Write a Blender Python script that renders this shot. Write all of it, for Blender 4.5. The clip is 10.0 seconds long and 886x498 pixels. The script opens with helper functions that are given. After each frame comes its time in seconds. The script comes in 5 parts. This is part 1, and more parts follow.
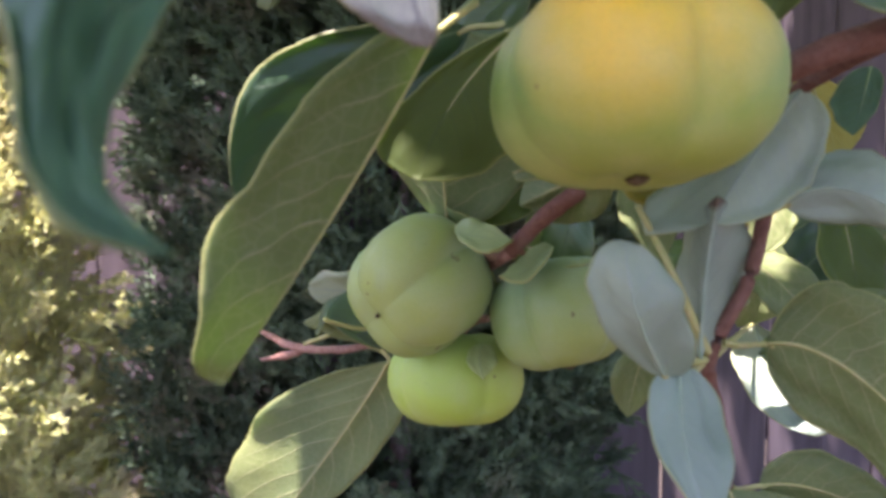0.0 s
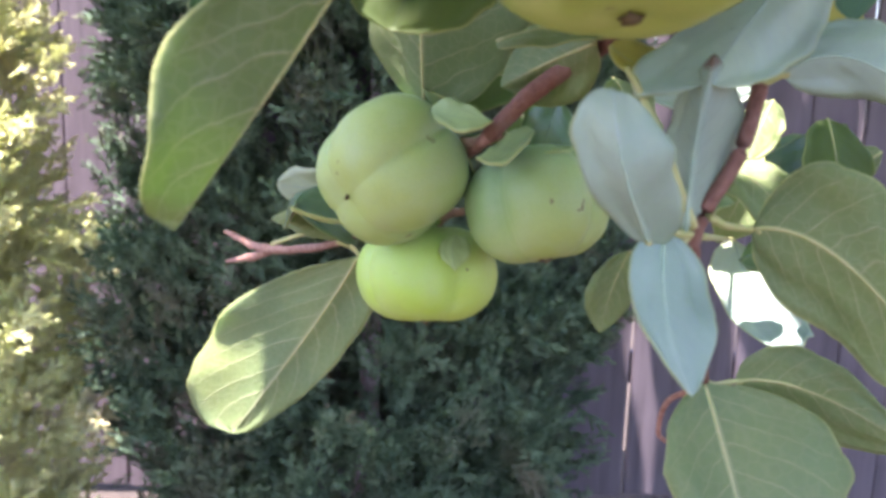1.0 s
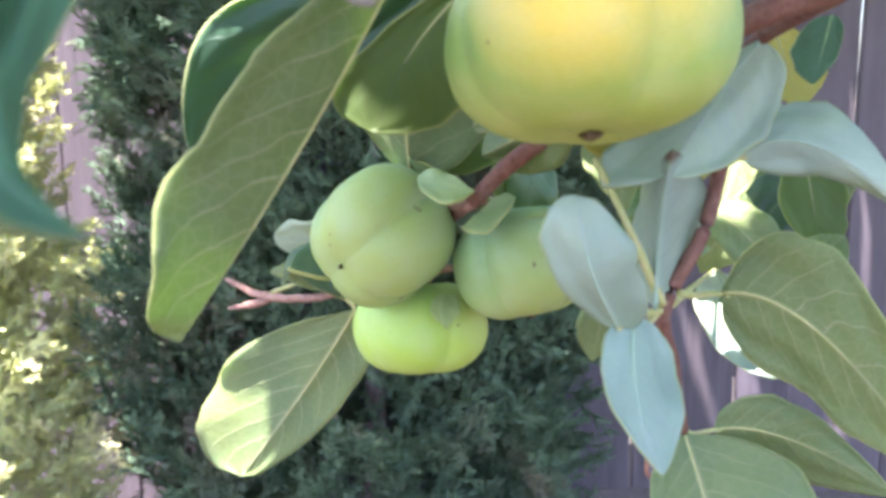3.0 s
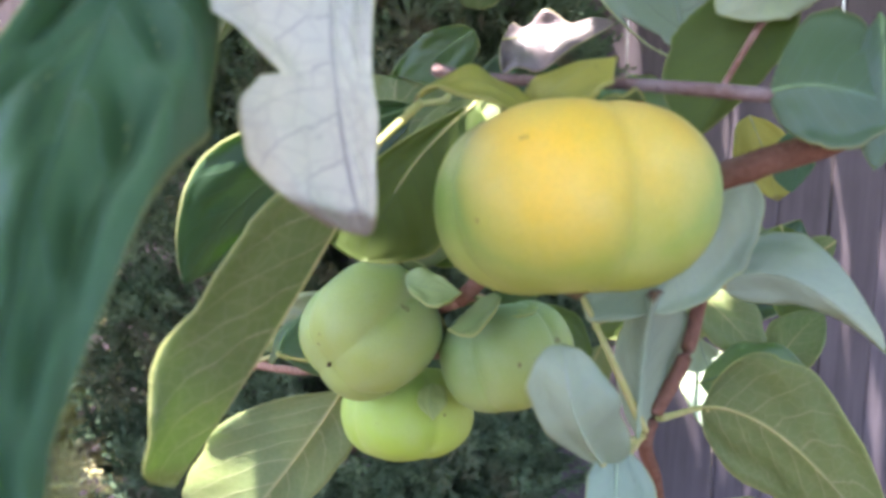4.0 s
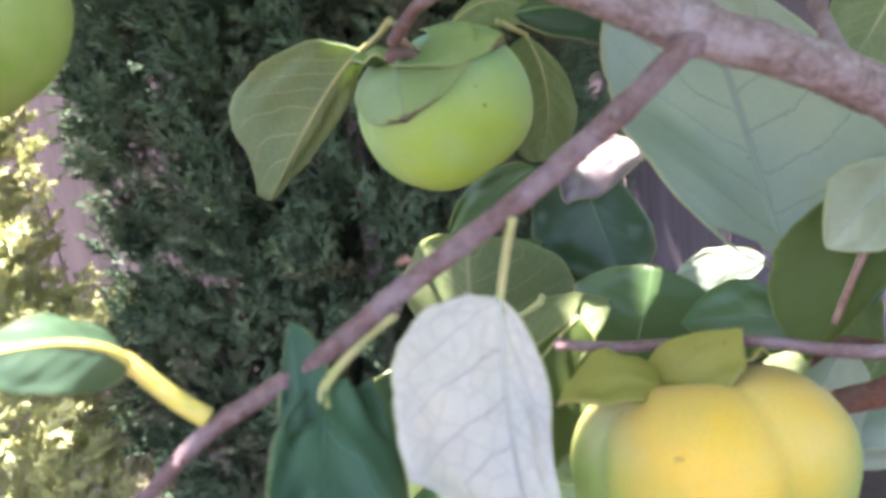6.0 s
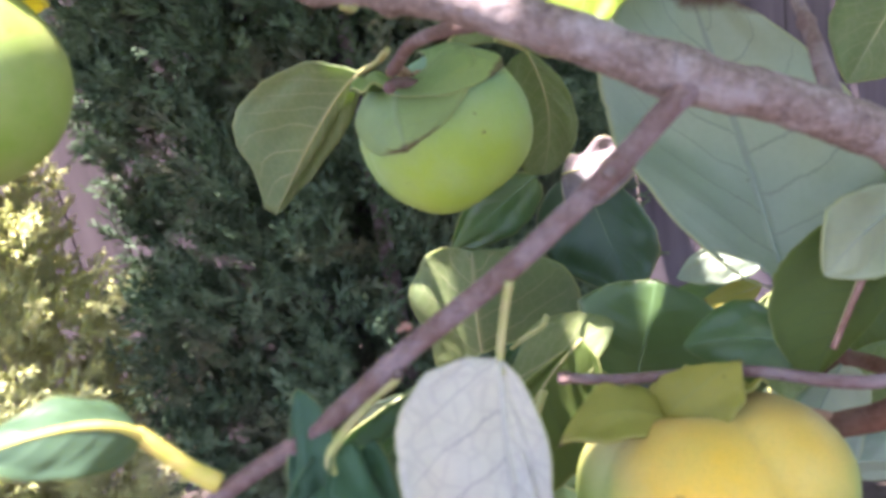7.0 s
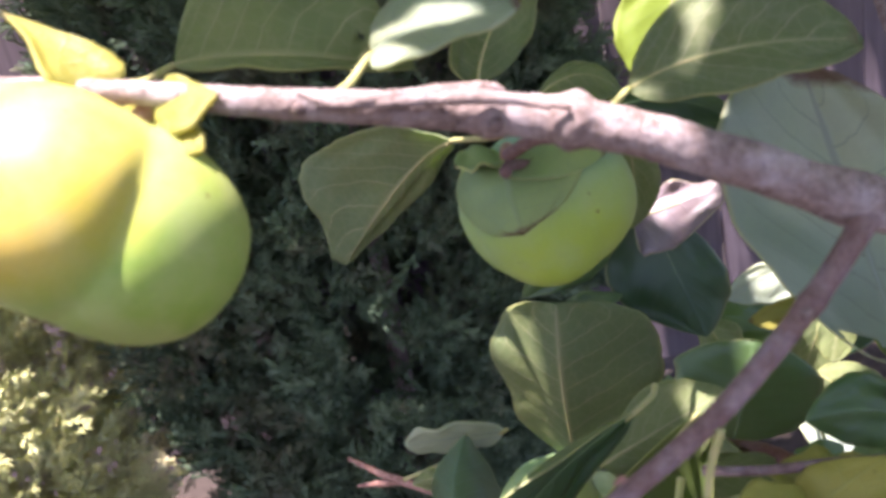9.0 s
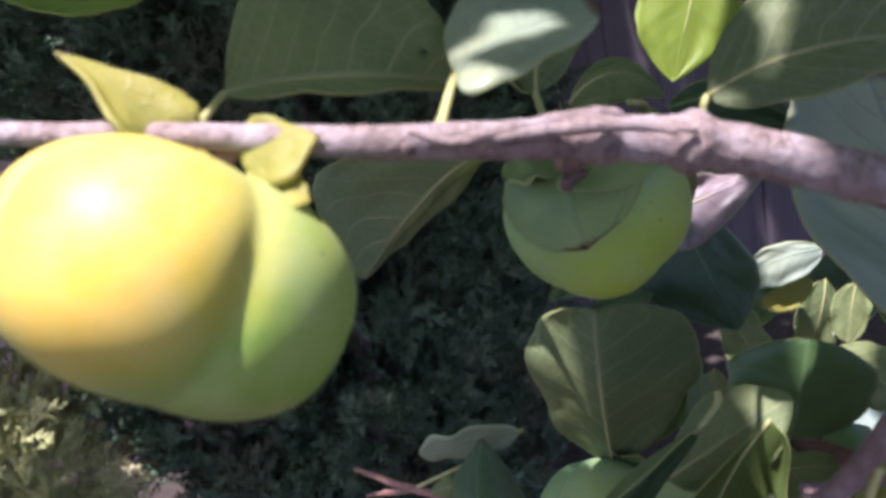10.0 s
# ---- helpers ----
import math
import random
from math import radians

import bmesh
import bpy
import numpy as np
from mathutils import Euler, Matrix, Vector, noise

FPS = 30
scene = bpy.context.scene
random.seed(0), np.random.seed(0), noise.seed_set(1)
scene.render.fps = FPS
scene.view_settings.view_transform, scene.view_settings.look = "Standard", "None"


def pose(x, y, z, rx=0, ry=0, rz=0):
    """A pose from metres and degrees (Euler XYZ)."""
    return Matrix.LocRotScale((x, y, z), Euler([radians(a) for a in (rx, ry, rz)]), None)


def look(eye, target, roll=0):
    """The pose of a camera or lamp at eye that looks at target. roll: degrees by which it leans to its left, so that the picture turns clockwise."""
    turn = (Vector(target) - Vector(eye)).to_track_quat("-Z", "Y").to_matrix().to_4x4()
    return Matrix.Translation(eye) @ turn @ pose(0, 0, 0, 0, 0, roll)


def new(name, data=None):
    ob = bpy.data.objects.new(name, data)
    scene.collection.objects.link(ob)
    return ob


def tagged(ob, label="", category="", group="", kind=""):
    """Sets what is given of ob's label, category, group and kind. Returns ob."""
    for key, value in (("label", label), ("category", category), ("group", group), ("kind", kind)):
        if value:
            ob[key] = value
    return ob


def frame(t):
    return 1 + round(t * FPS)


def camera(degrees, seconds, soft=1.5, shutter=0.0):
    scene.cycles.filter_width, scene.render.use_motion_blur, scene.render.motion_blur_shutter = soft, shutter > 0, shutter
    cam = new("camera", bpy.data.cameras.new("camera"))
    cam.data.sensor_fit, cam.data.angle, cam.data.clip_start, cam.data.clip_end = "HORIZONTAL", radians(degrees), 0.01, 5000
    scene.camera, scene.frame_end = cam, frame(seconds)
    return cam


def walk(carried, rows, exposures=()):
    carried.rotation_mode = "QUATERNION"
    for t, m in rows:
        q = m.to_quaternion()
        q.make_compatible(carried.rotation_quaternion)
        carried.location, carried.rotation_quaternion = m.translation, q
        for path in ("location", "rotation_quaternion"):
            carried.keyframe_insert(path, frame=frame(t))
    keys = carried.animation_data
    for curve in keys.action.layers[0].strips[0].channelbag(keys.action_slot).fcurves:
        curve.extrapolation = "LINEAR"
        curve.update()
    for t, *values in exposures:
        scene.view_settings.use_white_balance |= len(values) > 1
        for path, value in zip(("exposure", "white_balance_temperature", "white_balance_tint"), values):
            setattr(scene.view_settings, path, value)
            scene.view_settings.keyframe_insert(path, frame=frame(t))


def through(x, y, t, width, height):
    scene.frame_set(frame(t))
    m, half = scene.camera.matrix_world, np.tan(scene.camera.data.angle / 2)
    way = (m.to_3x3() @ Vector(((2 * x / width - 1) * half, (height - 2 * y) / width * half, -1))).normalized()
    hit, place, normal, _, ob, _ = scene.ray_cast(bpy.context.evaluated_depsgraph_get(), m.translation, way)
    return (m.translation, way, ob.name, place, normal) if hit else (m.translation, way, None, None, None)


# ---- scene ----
cam = camera(53.6, 10.0, soft=3.4)
cam.data.dof.use_dof, cam.data.dof.focus_distance, cam.data.dof.aperture_fstop = True, 0.5, 18.0
PATH = [
    (0, (0.037, 0.015, 1.175), (-0.008, 1.999, 0.933), -0.5),
    (0.5, (0.038, 0.030, 1.148), (0.027, 2.006, 0.841), 1.8),
    (1, (0.038, 0.029, 1.145), (0.050, 1.996, 0.786), 1.9),
    (1.5, (0.037, 0.027, 1.147), (0.057, 1.989, 0.759), 1.6),
    (2, (0.035, 0.023, 1.151), (0.054, 1.984, 0.757), 1.3),
    (2.5, (0.037, 0.020, 1.160), (0.049, 1.982, 0.772), 0.3),
    (3, (0.043, 0.015, 1.179), (0.052, 1.980, 0.805), -0.6),
    (3.2, (0.045, 0.017, 1.191), (0.059, 1.984, 0.829), -0.8),
    (4.3, (0.037, 0.016, 1.229), (0.099, 1.980, 0.853), -0.3),
    (4.5, (0.033, 0.019, 1.233), (0.113, 1.976, 0.828), -0.8),
    (5, (0.028, 0.027, 1.253), (0.114, 1.971, 0.792), -2.2),
    (5.5, (0.020, 0.029, 1.289), (0.092, 1.962, 0.782), -5.1),
    (6, (0.010, 0.037, 1.330), (0.055, 1.961, 0.787), -7.9),
    (6.2, (0.011, 0.041, 1.339), (0.047, 1.961, 0.780), -8.7),
    (7.3, (0.017, 0.039, 1.357), (0.025, 1.939, 0.731), -10.0),
    (7.5, (0.015, 0.042, 1.363), (0.031, 1.940, 0.732), -10.1),
    (8, (-0.001, 0.049, 1.381), (0.028, 1.932, 0.709), -10.6),
    (8.5, (-0.016, 0.049, 1.392), (0.029, 1.923, 0.695), -10.6),
    (9, (-0.030, 0.058, 1.402), (0.045, 1.925, 0.689), -11.1),
    (9.5, (-0.044, 0.076, 1.406), (0.069, 1.935, 0.675), -12.0),
    (10, (-0.065, 0.086, 1.417), (0.131, 1.914, 0.631), -12.9),
]
walk(cam, [(t, look(eye, target, roll)) for t, eye, target, roll in PATH],
     exposures=[(0, 2.46, 6450, 32), (0.4, 2.78, 6300, 32), (1, 3.11, 6100, 25), (2.5, 3.33, 6000, 22), (3.2, 3.45, 5950, 18), (4.5, 2.85, 6500, 20), (5.5, 3.05, 6400, 21), (6.2, 3.07, 6330, 25), (7.5, 2.72, 6400, 27), (9, 2.19, 6350, 33), (10, 1.40, 5850, 32)])

# ---- world and sun ----
SUN_FROM = Vector((-0.15, -0.15, 0.97)).normalized()
world = bpy.data.worlds.new("sky")
scene.world = world
world.use_nodes = True
wn = world.node_tree.nodes
sky = wn.new("ShaderNodeTexSky")
sky.sky_type = "NISHITA"
sky.sun_disc = False
sky.sun_elevation = math.asin(SUN_FROM.z)
sky.sun_rotation = math.atan2(SUN_FROM.x, SUN_FROM.y)
sky.dust_density = 3.0
wn["Background"].inputs["Strength"].default_value = 0.10
world.node_tree.links.new(sky.outputs["Color"], wn["Background"].inputs["Color"])
sun_data = bpy.data.lights.new("sun", "SUN")
sun_data.energy, sun_data.angle, sun_data.color = 5.0, radians(0.6), (1.0, 0.95, 0.87)
sun = new("sun", sun_data)
sun.matrix_world = look((0, 0, 0), -SUN_FROM) @ Matrix.Identity(4)
sun.location = SUN_FROM * 8

# ---- materials ----
def mat(name, rough=0.6, spec=0.5):
    m = bpy.data.materials.new(name)
    m.use_nodes = True
    nt = m.node_tree
    p = nt.nodes["Principled BSDF"]
    p.inputs["Roughness"].default_value = rough
    p.inputs["Specular IOR Level"].default_value = spec
    return m, nt, p


def node(nt, kind, ins=(), **props):
    n = nt.nodes.new(kind)
    for key, value in props.items():
        if key == "operation":
            n.operation = value
        elif key == "blend":
            n.data_type = "RGBA"
            n.blend_type = value
        elif key == "feature":
            n.feature = value
    for key, value in dict(ins).items():
        if isinstance(value, bpy.types.NodeSocket):
            nt.links.new(value, n.inputs[key])
        else:
            n.inputs[key].default_value = value
    return n


def math_node(nt, op, a, b=0.0, c=0.0):
    return node(nt, "ShaderNodeMath", {0: a, 1: b, 2: c}, operation=op).outputs[0]


def blend(nt, fac, a, b, how="MIX"):
    a, b = [(*v, 1.0) if isinstance(v, tuple) and len(v) == 3 else v for v in (a, b)]
    return node(nt, "ShaderNodeMix", {0: fac, 6: a, 7: b}, blend=how).outputs[2]


def ramp(nt, fac, lo, hi):
    return node(nt, "ShaderNodeMapRange", {0: fac, 1: lo, 2: hi}).outputs[0]


def noise_tex(nt, vec, scale, detail=4.0, rough=0.55):
    return node(nt, "ShaderNodeTexNoise", {"Vector": vec, "Scale": scale, "Detail": detail, "Roughness": rough}).outputs["Fac"]


def leaf_material(name, base, vein, through, rough, spec, share, brown=0.0, blotch=0.25, vein_width=0.06, coat=0.0, net_share=0.30, relief_strength=0.35):
    """Leaf skin: side veins that leave the midrib in pairs, a net of small veins, blotches, a dry rim."""
    m, nt, p = mat(name, rough, spec)
    uv = nt.nodes.new("ShaderNodeUVMap").outputs["UV"]
    obj = nt.nodes.new("ShaderNodeTexCoord").outputs["Object"]
    rnd = nt.nodes.new("ShaderNodeObjectInfo").outputs["Random"]
    sep = node(nt, "ShaderNodeSeparateXYZ", {0: uv})
    u, v = sep.outputs[0], sep.outputs[1]
    side = math_node(nt, "SUBTRACT", v, 0.5)
    away = math_node(nt, "MULTIPLY", math_node(nt, "ABSOLUTE", side), 2.0)
    half = math_node(nt, "MULTIPLY", math_node(nt, "GREATER_THAN", side, 0.0), 0.45)
    wob = math_node(nt, "MULTIPLY", math_node(nt, "SUBTRACT", noise_tex(nt, uv, 4.0), 0.5), 0.10)
    bend = math_node(nt, "MULTIPLY", math_node(nt, "POWER", away, 1.3), 0.26)
    s = math_node(nt, "ADD", math_node(nt, "SUBTRACT", u, bend), wob)
    s = math_node(nt, "ADD", math_node(nt, "MULTIPLY", s, 7.5), half)
    line = math_node(nt, "PINGPONG", s, 0.5)
    thin = math_node(nt, "MULTIPLY_ADD", away, -0.6 * vein_width, vein_width)
    lateral = ramp(nt, math_node(nt, "DIVIDE", line, thin), 1.0, 0.2)
    lateral = math_node(nt, "MULTIPLY", lateral, ramp(nt, away, 1.0, 0.8))
    mid = ramp(nt, away, 0.05, 0.015)
    net = node(nt, "ShaderNodeTexVoronoi", {"Vector": obj, "Scale": 190.0}, feature="DISTANCE_TO_EDGE").outputs["Distance"]
    net = math_node(nt, "MULTIPLY", ramp(nt, net, 0.09, 0.0), net_share)
    veins = math_node(nt, "MAXIMUM", math_node(nt, "MAXIMUM", lateral, mid), net)
    patch = noise_tex(nt, obj, 38.0, 5.0)
    fine = noise_tex(nt, obj, 420.0, 3.0)
    broad = noise_tex(nt, obj, 13.0, 3.0)
    col = blend(nt, math_node(nt, "MULTIPLY", ramp(nt, patch, 0.35, 0.7), blotch), base, tuple(min(1, c * 1.9 + 0.02) for c in base))
    col = blend(nt, math_node(nt, "MULTIPLY", rnd, 0.35), col, (base[0] * 1.5, base[1] * 1.25, base[2] * 0.7))
    col = blend(nt, math_node(nt, "MULTIPLY", ramp(nt, broad, 0.42, 0.66), 0.45), col, (base[0] * 1.9, base[1] * 1.45, base[2] * 0.9))
    col = blend(nt, math_node(nt, "MULTIPLY", ramp(nt, broad, 0.50, 0.34), 0.35), col, tuple(c * 0.62 for c in base))
    col = blend(nt, math_node(nt, "MULTIPLY", ramp(nt, fine, 0.35, 0.75), 0.18), col, tuple(c * 0.55 for c in base))
    col = blend(nt, math_node(nt, "MULTIPLY", veins, 0.75), col, vein)
    specks = ramp(nt, noise_tex(nt, obj, 150.0, 2.0), 0.745, 0.79)
    col = blend(nt, math_node(nt, "MULTIPLY", specks, 0.7), col, (0.05, 0.03, 0.015))
    dry = math_node(nt, "ADD", ramp(nt, u, 0.86, 1.0), math_node(nt, "MULTIPLY", math_node(nt, "SUBTRACT", patch, 0.5), 1.4))
    dry = math_node(nt, "MULTIPLY", ramp(nt, dry, 0.45, 0.75), brown)
    rim = math_node(nt, "MULTIPLY", ramp(nt, away, 0.965, 1.0), 0.65)
    col = blend(nt, rim, col, (0.42, 0.42, 0.16))
    col = blend(nt, dry, col, (0.13, 0.085, 0.05))
    nt.links.new(col, p.inputs["Base Color"])
    nt.links.new(math_node(nt, "MULTIPLY_ADD", patch, 0.25, rough - 0.1), p.inputs["Roughness"])
    p.inputs["Coat Weight"].default_value = coat
    p.inputs["Coat Roughness"].default_value = 0.42
    relief = math_node(nt, "ADD", math_node(nt, "MULTIPLY", veins, 0.8), math_node(nt, "MULTIPLY", patch, 0.5))
    bump = node(nt, "ShaderNodeBump", {"Strength": relief_strength, "Distance": 0.0012, "Height": relief})
    nt.links.new(bump.outputs[0], p.inputs["Normal"])
    tr = node(nt, "ShaderNodeBsdfTranslucent", {"Normal": bump.outputs[0]})
    tcol = blend(nt, math_node(nt, "MULTIPLY", veins, 0.45), through, tuple(c * 0.6 for c in through))
    nt.links.new(blend(nt, dry, tcol, (0.10, 0.03, 0.01)), tr.inputs["Color"])
    mixed = node(nt, "ShaderNodeMixShader", {0: share, 1: p.outputs[0], 2: tr.outputs[0]})
    nt.links.new(mixed.outputs[0], nt.nodes["Material Output"].inputs["Surface"])
    return m


GREEN_THROUGH = (0.37, 0.52, 0.12)
LEAF_UNDER = leaf_material("leaf_underside", (0.118, 0.168, 0.080), (0.36, 0.36, 0.19), GREEN_THROUGH, 0.58, 0.35, 0.30)
LEAF_UNDER_DRY = leaf_material("leaf_underside_dry_tip", (0.082, 0.120, 0.062), (0.34, 0.34, 0.19), GREEN_THROUGH, 0.58, 0.35, 0.24, brown=0.4)
LEAF_TOP = leaf_material("leaf_upper_side", (0.060, 0.130, 0.055), (0.14, 0.24, 0.10), GREEN_THROUGH, 0.36, 0.6, 0.36, coat=0.25, net_share=0.04, relief_strength=0.18)
LEAF_TOP_BLUE = leaf_material("leaf_upper_side_blue", (0.050, 0.104, 0.066), (0.15, 0.25, 0.17), GREEN_THROUGH, 0.40, 0.6, 0.34, coat=0.3, net_share=0.04, relief_strength=0.18)
LEAF_TEAL = leaf_material("leaf_upper_side_teal", (0.037, 0.096, 0.062), (0.075, 0.155, 0.105), (0.20, 0.38, 0.10), 0.52, 0.25, 0.20, coat=0.05, net_share=0.05, vein_width=0.045, relief_strength=0.5, blotch=0.5)
LEAF_DARK = leaf_material("leaf_upper_side_dark", (0.028, 0.070, 0.040), (0.05, 0.11, 0.06), (0.20, 0.40, 0.06), 0.34, 0.5, 0.20, coat=0.2, net_share=0.06)
LEAF_PALE = leaf_material("leaf_pale_underside", (0.52, 0.54, 0.53), (0.17, 0.13, 0.19), (0.42, 0.55, 0.30), 0.50, 0.4, 0.30, brown=0.75, vein_width=0.035, net_share=0.26, relief_strength=0.2)
# pale waxy blue-green, with glossy sky reflection and sunlit white painted into the base
LEAF_WAX_SHEEN = leaf_material("leaf_waxy_painted_sheen", (0.29, 0.38, 0.325), (0.36, 0.43, 0.37), (0.40, 0.58, 0.26), 0.45, 0.5, 0.34, coat=0.2, net_share=0.04, relief_strength=0.18)
LEAF_YELLOW = leaf_material("leaf_yellow_green", (0.32, 0.32, 0.075), (0.40, 0.41, 0.12), (0.52, 0.48, 0.09), 0.50, 0.4, 0.42, brown=0.6)
LEAF_CALYX = leaf_material("leaf_calyx", (0.24, 0.34, 0.16), (0.26, 0.34, 0.18), GREEN_THROUGH, 0.50, 0.4, 0.20, net_share=0.1, relief_strength=0.2)
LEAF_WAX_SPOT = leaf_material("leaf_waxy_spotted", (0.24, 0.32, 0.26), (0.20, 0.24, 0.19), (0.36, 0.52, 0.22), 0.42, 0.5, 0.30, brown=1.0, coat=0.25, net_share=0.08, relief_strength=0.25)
LEAF_OLIVE = leaf_material("leaf_olive", (0.065, 0.10, 0.03), (0.09, 0.13, 0.045), (0.36, 0.56, 0.06), 0.60, 0.3, 0.34, net_share=0.1, relief_strength=0.2)
LEAF_LIME = leaf_material("leaf_lime", (0.20, 0.30, 0.05), (0.26, 0.36, 0.08), (0.50, 0.66, 0.06), 0.50, 0.4, 0.55, net_share=0.1, relief_strength=0.2)
LEAF_SEPAL = leaf_material("leaf_sepal", (0.19, 0.295, 0.12), (0.22, 0.31, 0.14), GREEN_THROUGH, 0.50, 0.4, 0.20, net_share=0.15, relief_strength=0.3, brown=0.8)
LEAF_DRY = leaf_material("leaf_dried_plum", (0.15, 0.13, 0.16), (0.24, 0.20, 0.22), (0.16, 0.12, 0.12), 0.45, 0.5, 0.12, coat=0.4, net_share=0.05, relief_strength=0.6)


def plain_stem(name, a, b, scale=260.0, rough=0.6):
    m, nt, p = mat(name, rough, 0.4)
    obj = nt.nodes.new("ShaderNodeTexCoord").outputs["Object"]
    n = noise_tex(nt, obj, scale, 4.0)
    nt.links.new(blend(nt, ramp(nt, n, 0.35, 0.65), a, b), p.inputs["Base Color"])
    bump = node(nt, "ShaderNodeBump", {"Strength": 0.3, "Distance": 0.0006, "Height": n})
    nt.links.new(bump.outputs[0], p.inputs["Normal"])
    return m


PETIOLE = plain_stem("petiole_green", (0.34, 0.36, 0.12), (0.42, 0.38, 0.17))
PETIOLE_YELLOW = plain_stem("petiole_yellow", (0.62, 0.56, 0.10), (0.70, 0.55, 0.16))
RED_TWIG = plain_stem("red_twig", (0.20, 0.09, 0.06), (0.34, 0.19, 0.15))
STALK = plain_stem("fruit_stalk", (0.26, 0.145, 0.09), (0.42, 0.26, 0.18))
RIB_DARK = plain_stem("midrib_green", (0.12, 0.20, 0.08), (0.16, 0.25, 0.11))
RIB_BLUE = plain_stem("midrib_blue_green", (0.24, 0.34, 0.24), (0.30, 0.38, 0.27))
RIB_GREY = plain_stem("midrib_grey", (0.40, 0.42, 0.34), (0.46, 0.45, 0.38))
RIB = {"leaf_upper_side_teal": RIB_DARK, "leaf_upper_side": RIB_DARK, "leaf_upper_side_blue": RIB_DARK, "leaf_upper_side_dark": RIB_DARK, "leaf_waxy_painted_sheen": RIB_BLUE, "leaf_waxy_spotted": RIB_BLUE, "leaf_pale_underside": RIB_GREY}
SCAR = plain_stem("blossom_scar", (0.05, 0.035, 0.02), (0.12, 0.08, 0.03), 900.0, 0.8)


def bark_material(name, dark, light, lichen):
    m, nt, p = mat(name, 0.78, 0.3)
    obj = nt.nodes.new("ShaderNodeTexCoord").outputs["Object"]
    uv = nt.nodes.new("ShaderNodeUVMap").outputs["UV"]
    stretch = node(nt, "ShaderNodeMapping", {"Vector": uv, "Scale": (28.0, 3.0, 1.0)}).outputs[0]
    rings = noise_tex(nt, stretch, 1.0, 3.0)
    grain = noise_tex(nt, obj, 330.0, 6.0, 0.65)
    patch = noise_tex(nt, obj, 70.0, 4.0)
    flakes = node(nt, "ShaderNodeTexVoronoi", {"Vector": obj, "Scale": 330.0}).outputs["Distance"]
    col = blend(nt, ramp(nt, grain, 0.3, 0.7), dark, light)
    col = blend(nt, math_node(nt, "MULTIPLY", ramp(nt, patch, 0.48, 0.62), 0.6), col, lichen)
    col = blend(nt, math_node(nt, "MULTIPLY", ramp(nt, rings, 0.60, 0.70), 0.35), col, tuple(c * 0.4 for c in dark))
    fleck = noise_tex(nt, node(nt, "ShaderNodeMapping", {"Vector": uv, "Scale": (60.0, 34.0, 1.0)}).outputs[0], 1.0, 4.0, 0.7)
    col = blend(nt, math_node(nt, "MULTIPLY", ramp(nt, fleck, 0.56, 0.66), 0.45), col, tuple(min(1, c * 1.35) for c in lichen))
    col = blend(nt, math_node(nt, "MULTIPLY", ramp(nt, fleck, 0.42, 0.34), 0.55), col, tuple(c * 0.5 for c in dark))
    nt.links.new(col, p.inputs["Base Color"])
    h = math_node(nt, "ADD", grain, math_node(nt, "MULTIPLY", flakes, 0.8))
    h = math_node(nt, "SUBTRACT", h, math_node(nt, "MULTIPLY", ramp(nt, rings, 0.60, 0.70), 0.5))
    bump = node(nt, "ShaderNodeBump", {"Strength": 0.8, "Distance": 0.0008, "Height": h})
    nt.links.new(bump.outputs[0], p.inputs["Normal"])
    return m


BARK = bark_material("bark_grey_brown", (0.120, 0.084, 0.074), (0.285, 0.218, 0.198), (0.37, 0.325, 0.335))
KNOT = plain_stem("bud_scar_bark", (0.08, 0.055, 0.05), (0.19, 0.14, 0.13), 500.0, 0.85)
BARK_SHOOT = bark_material("bark_purple_grey", (0.105, 0.060, 0.053), (0.21, 0.133, 0.124), (0.27, 0.215, 0.23))
BARK_RED = bark_material("bark_red_brown", (0.115, 0.048, 0.032), (0.205, 0.098, 0.068), (0.20, 0.125, 0.10))


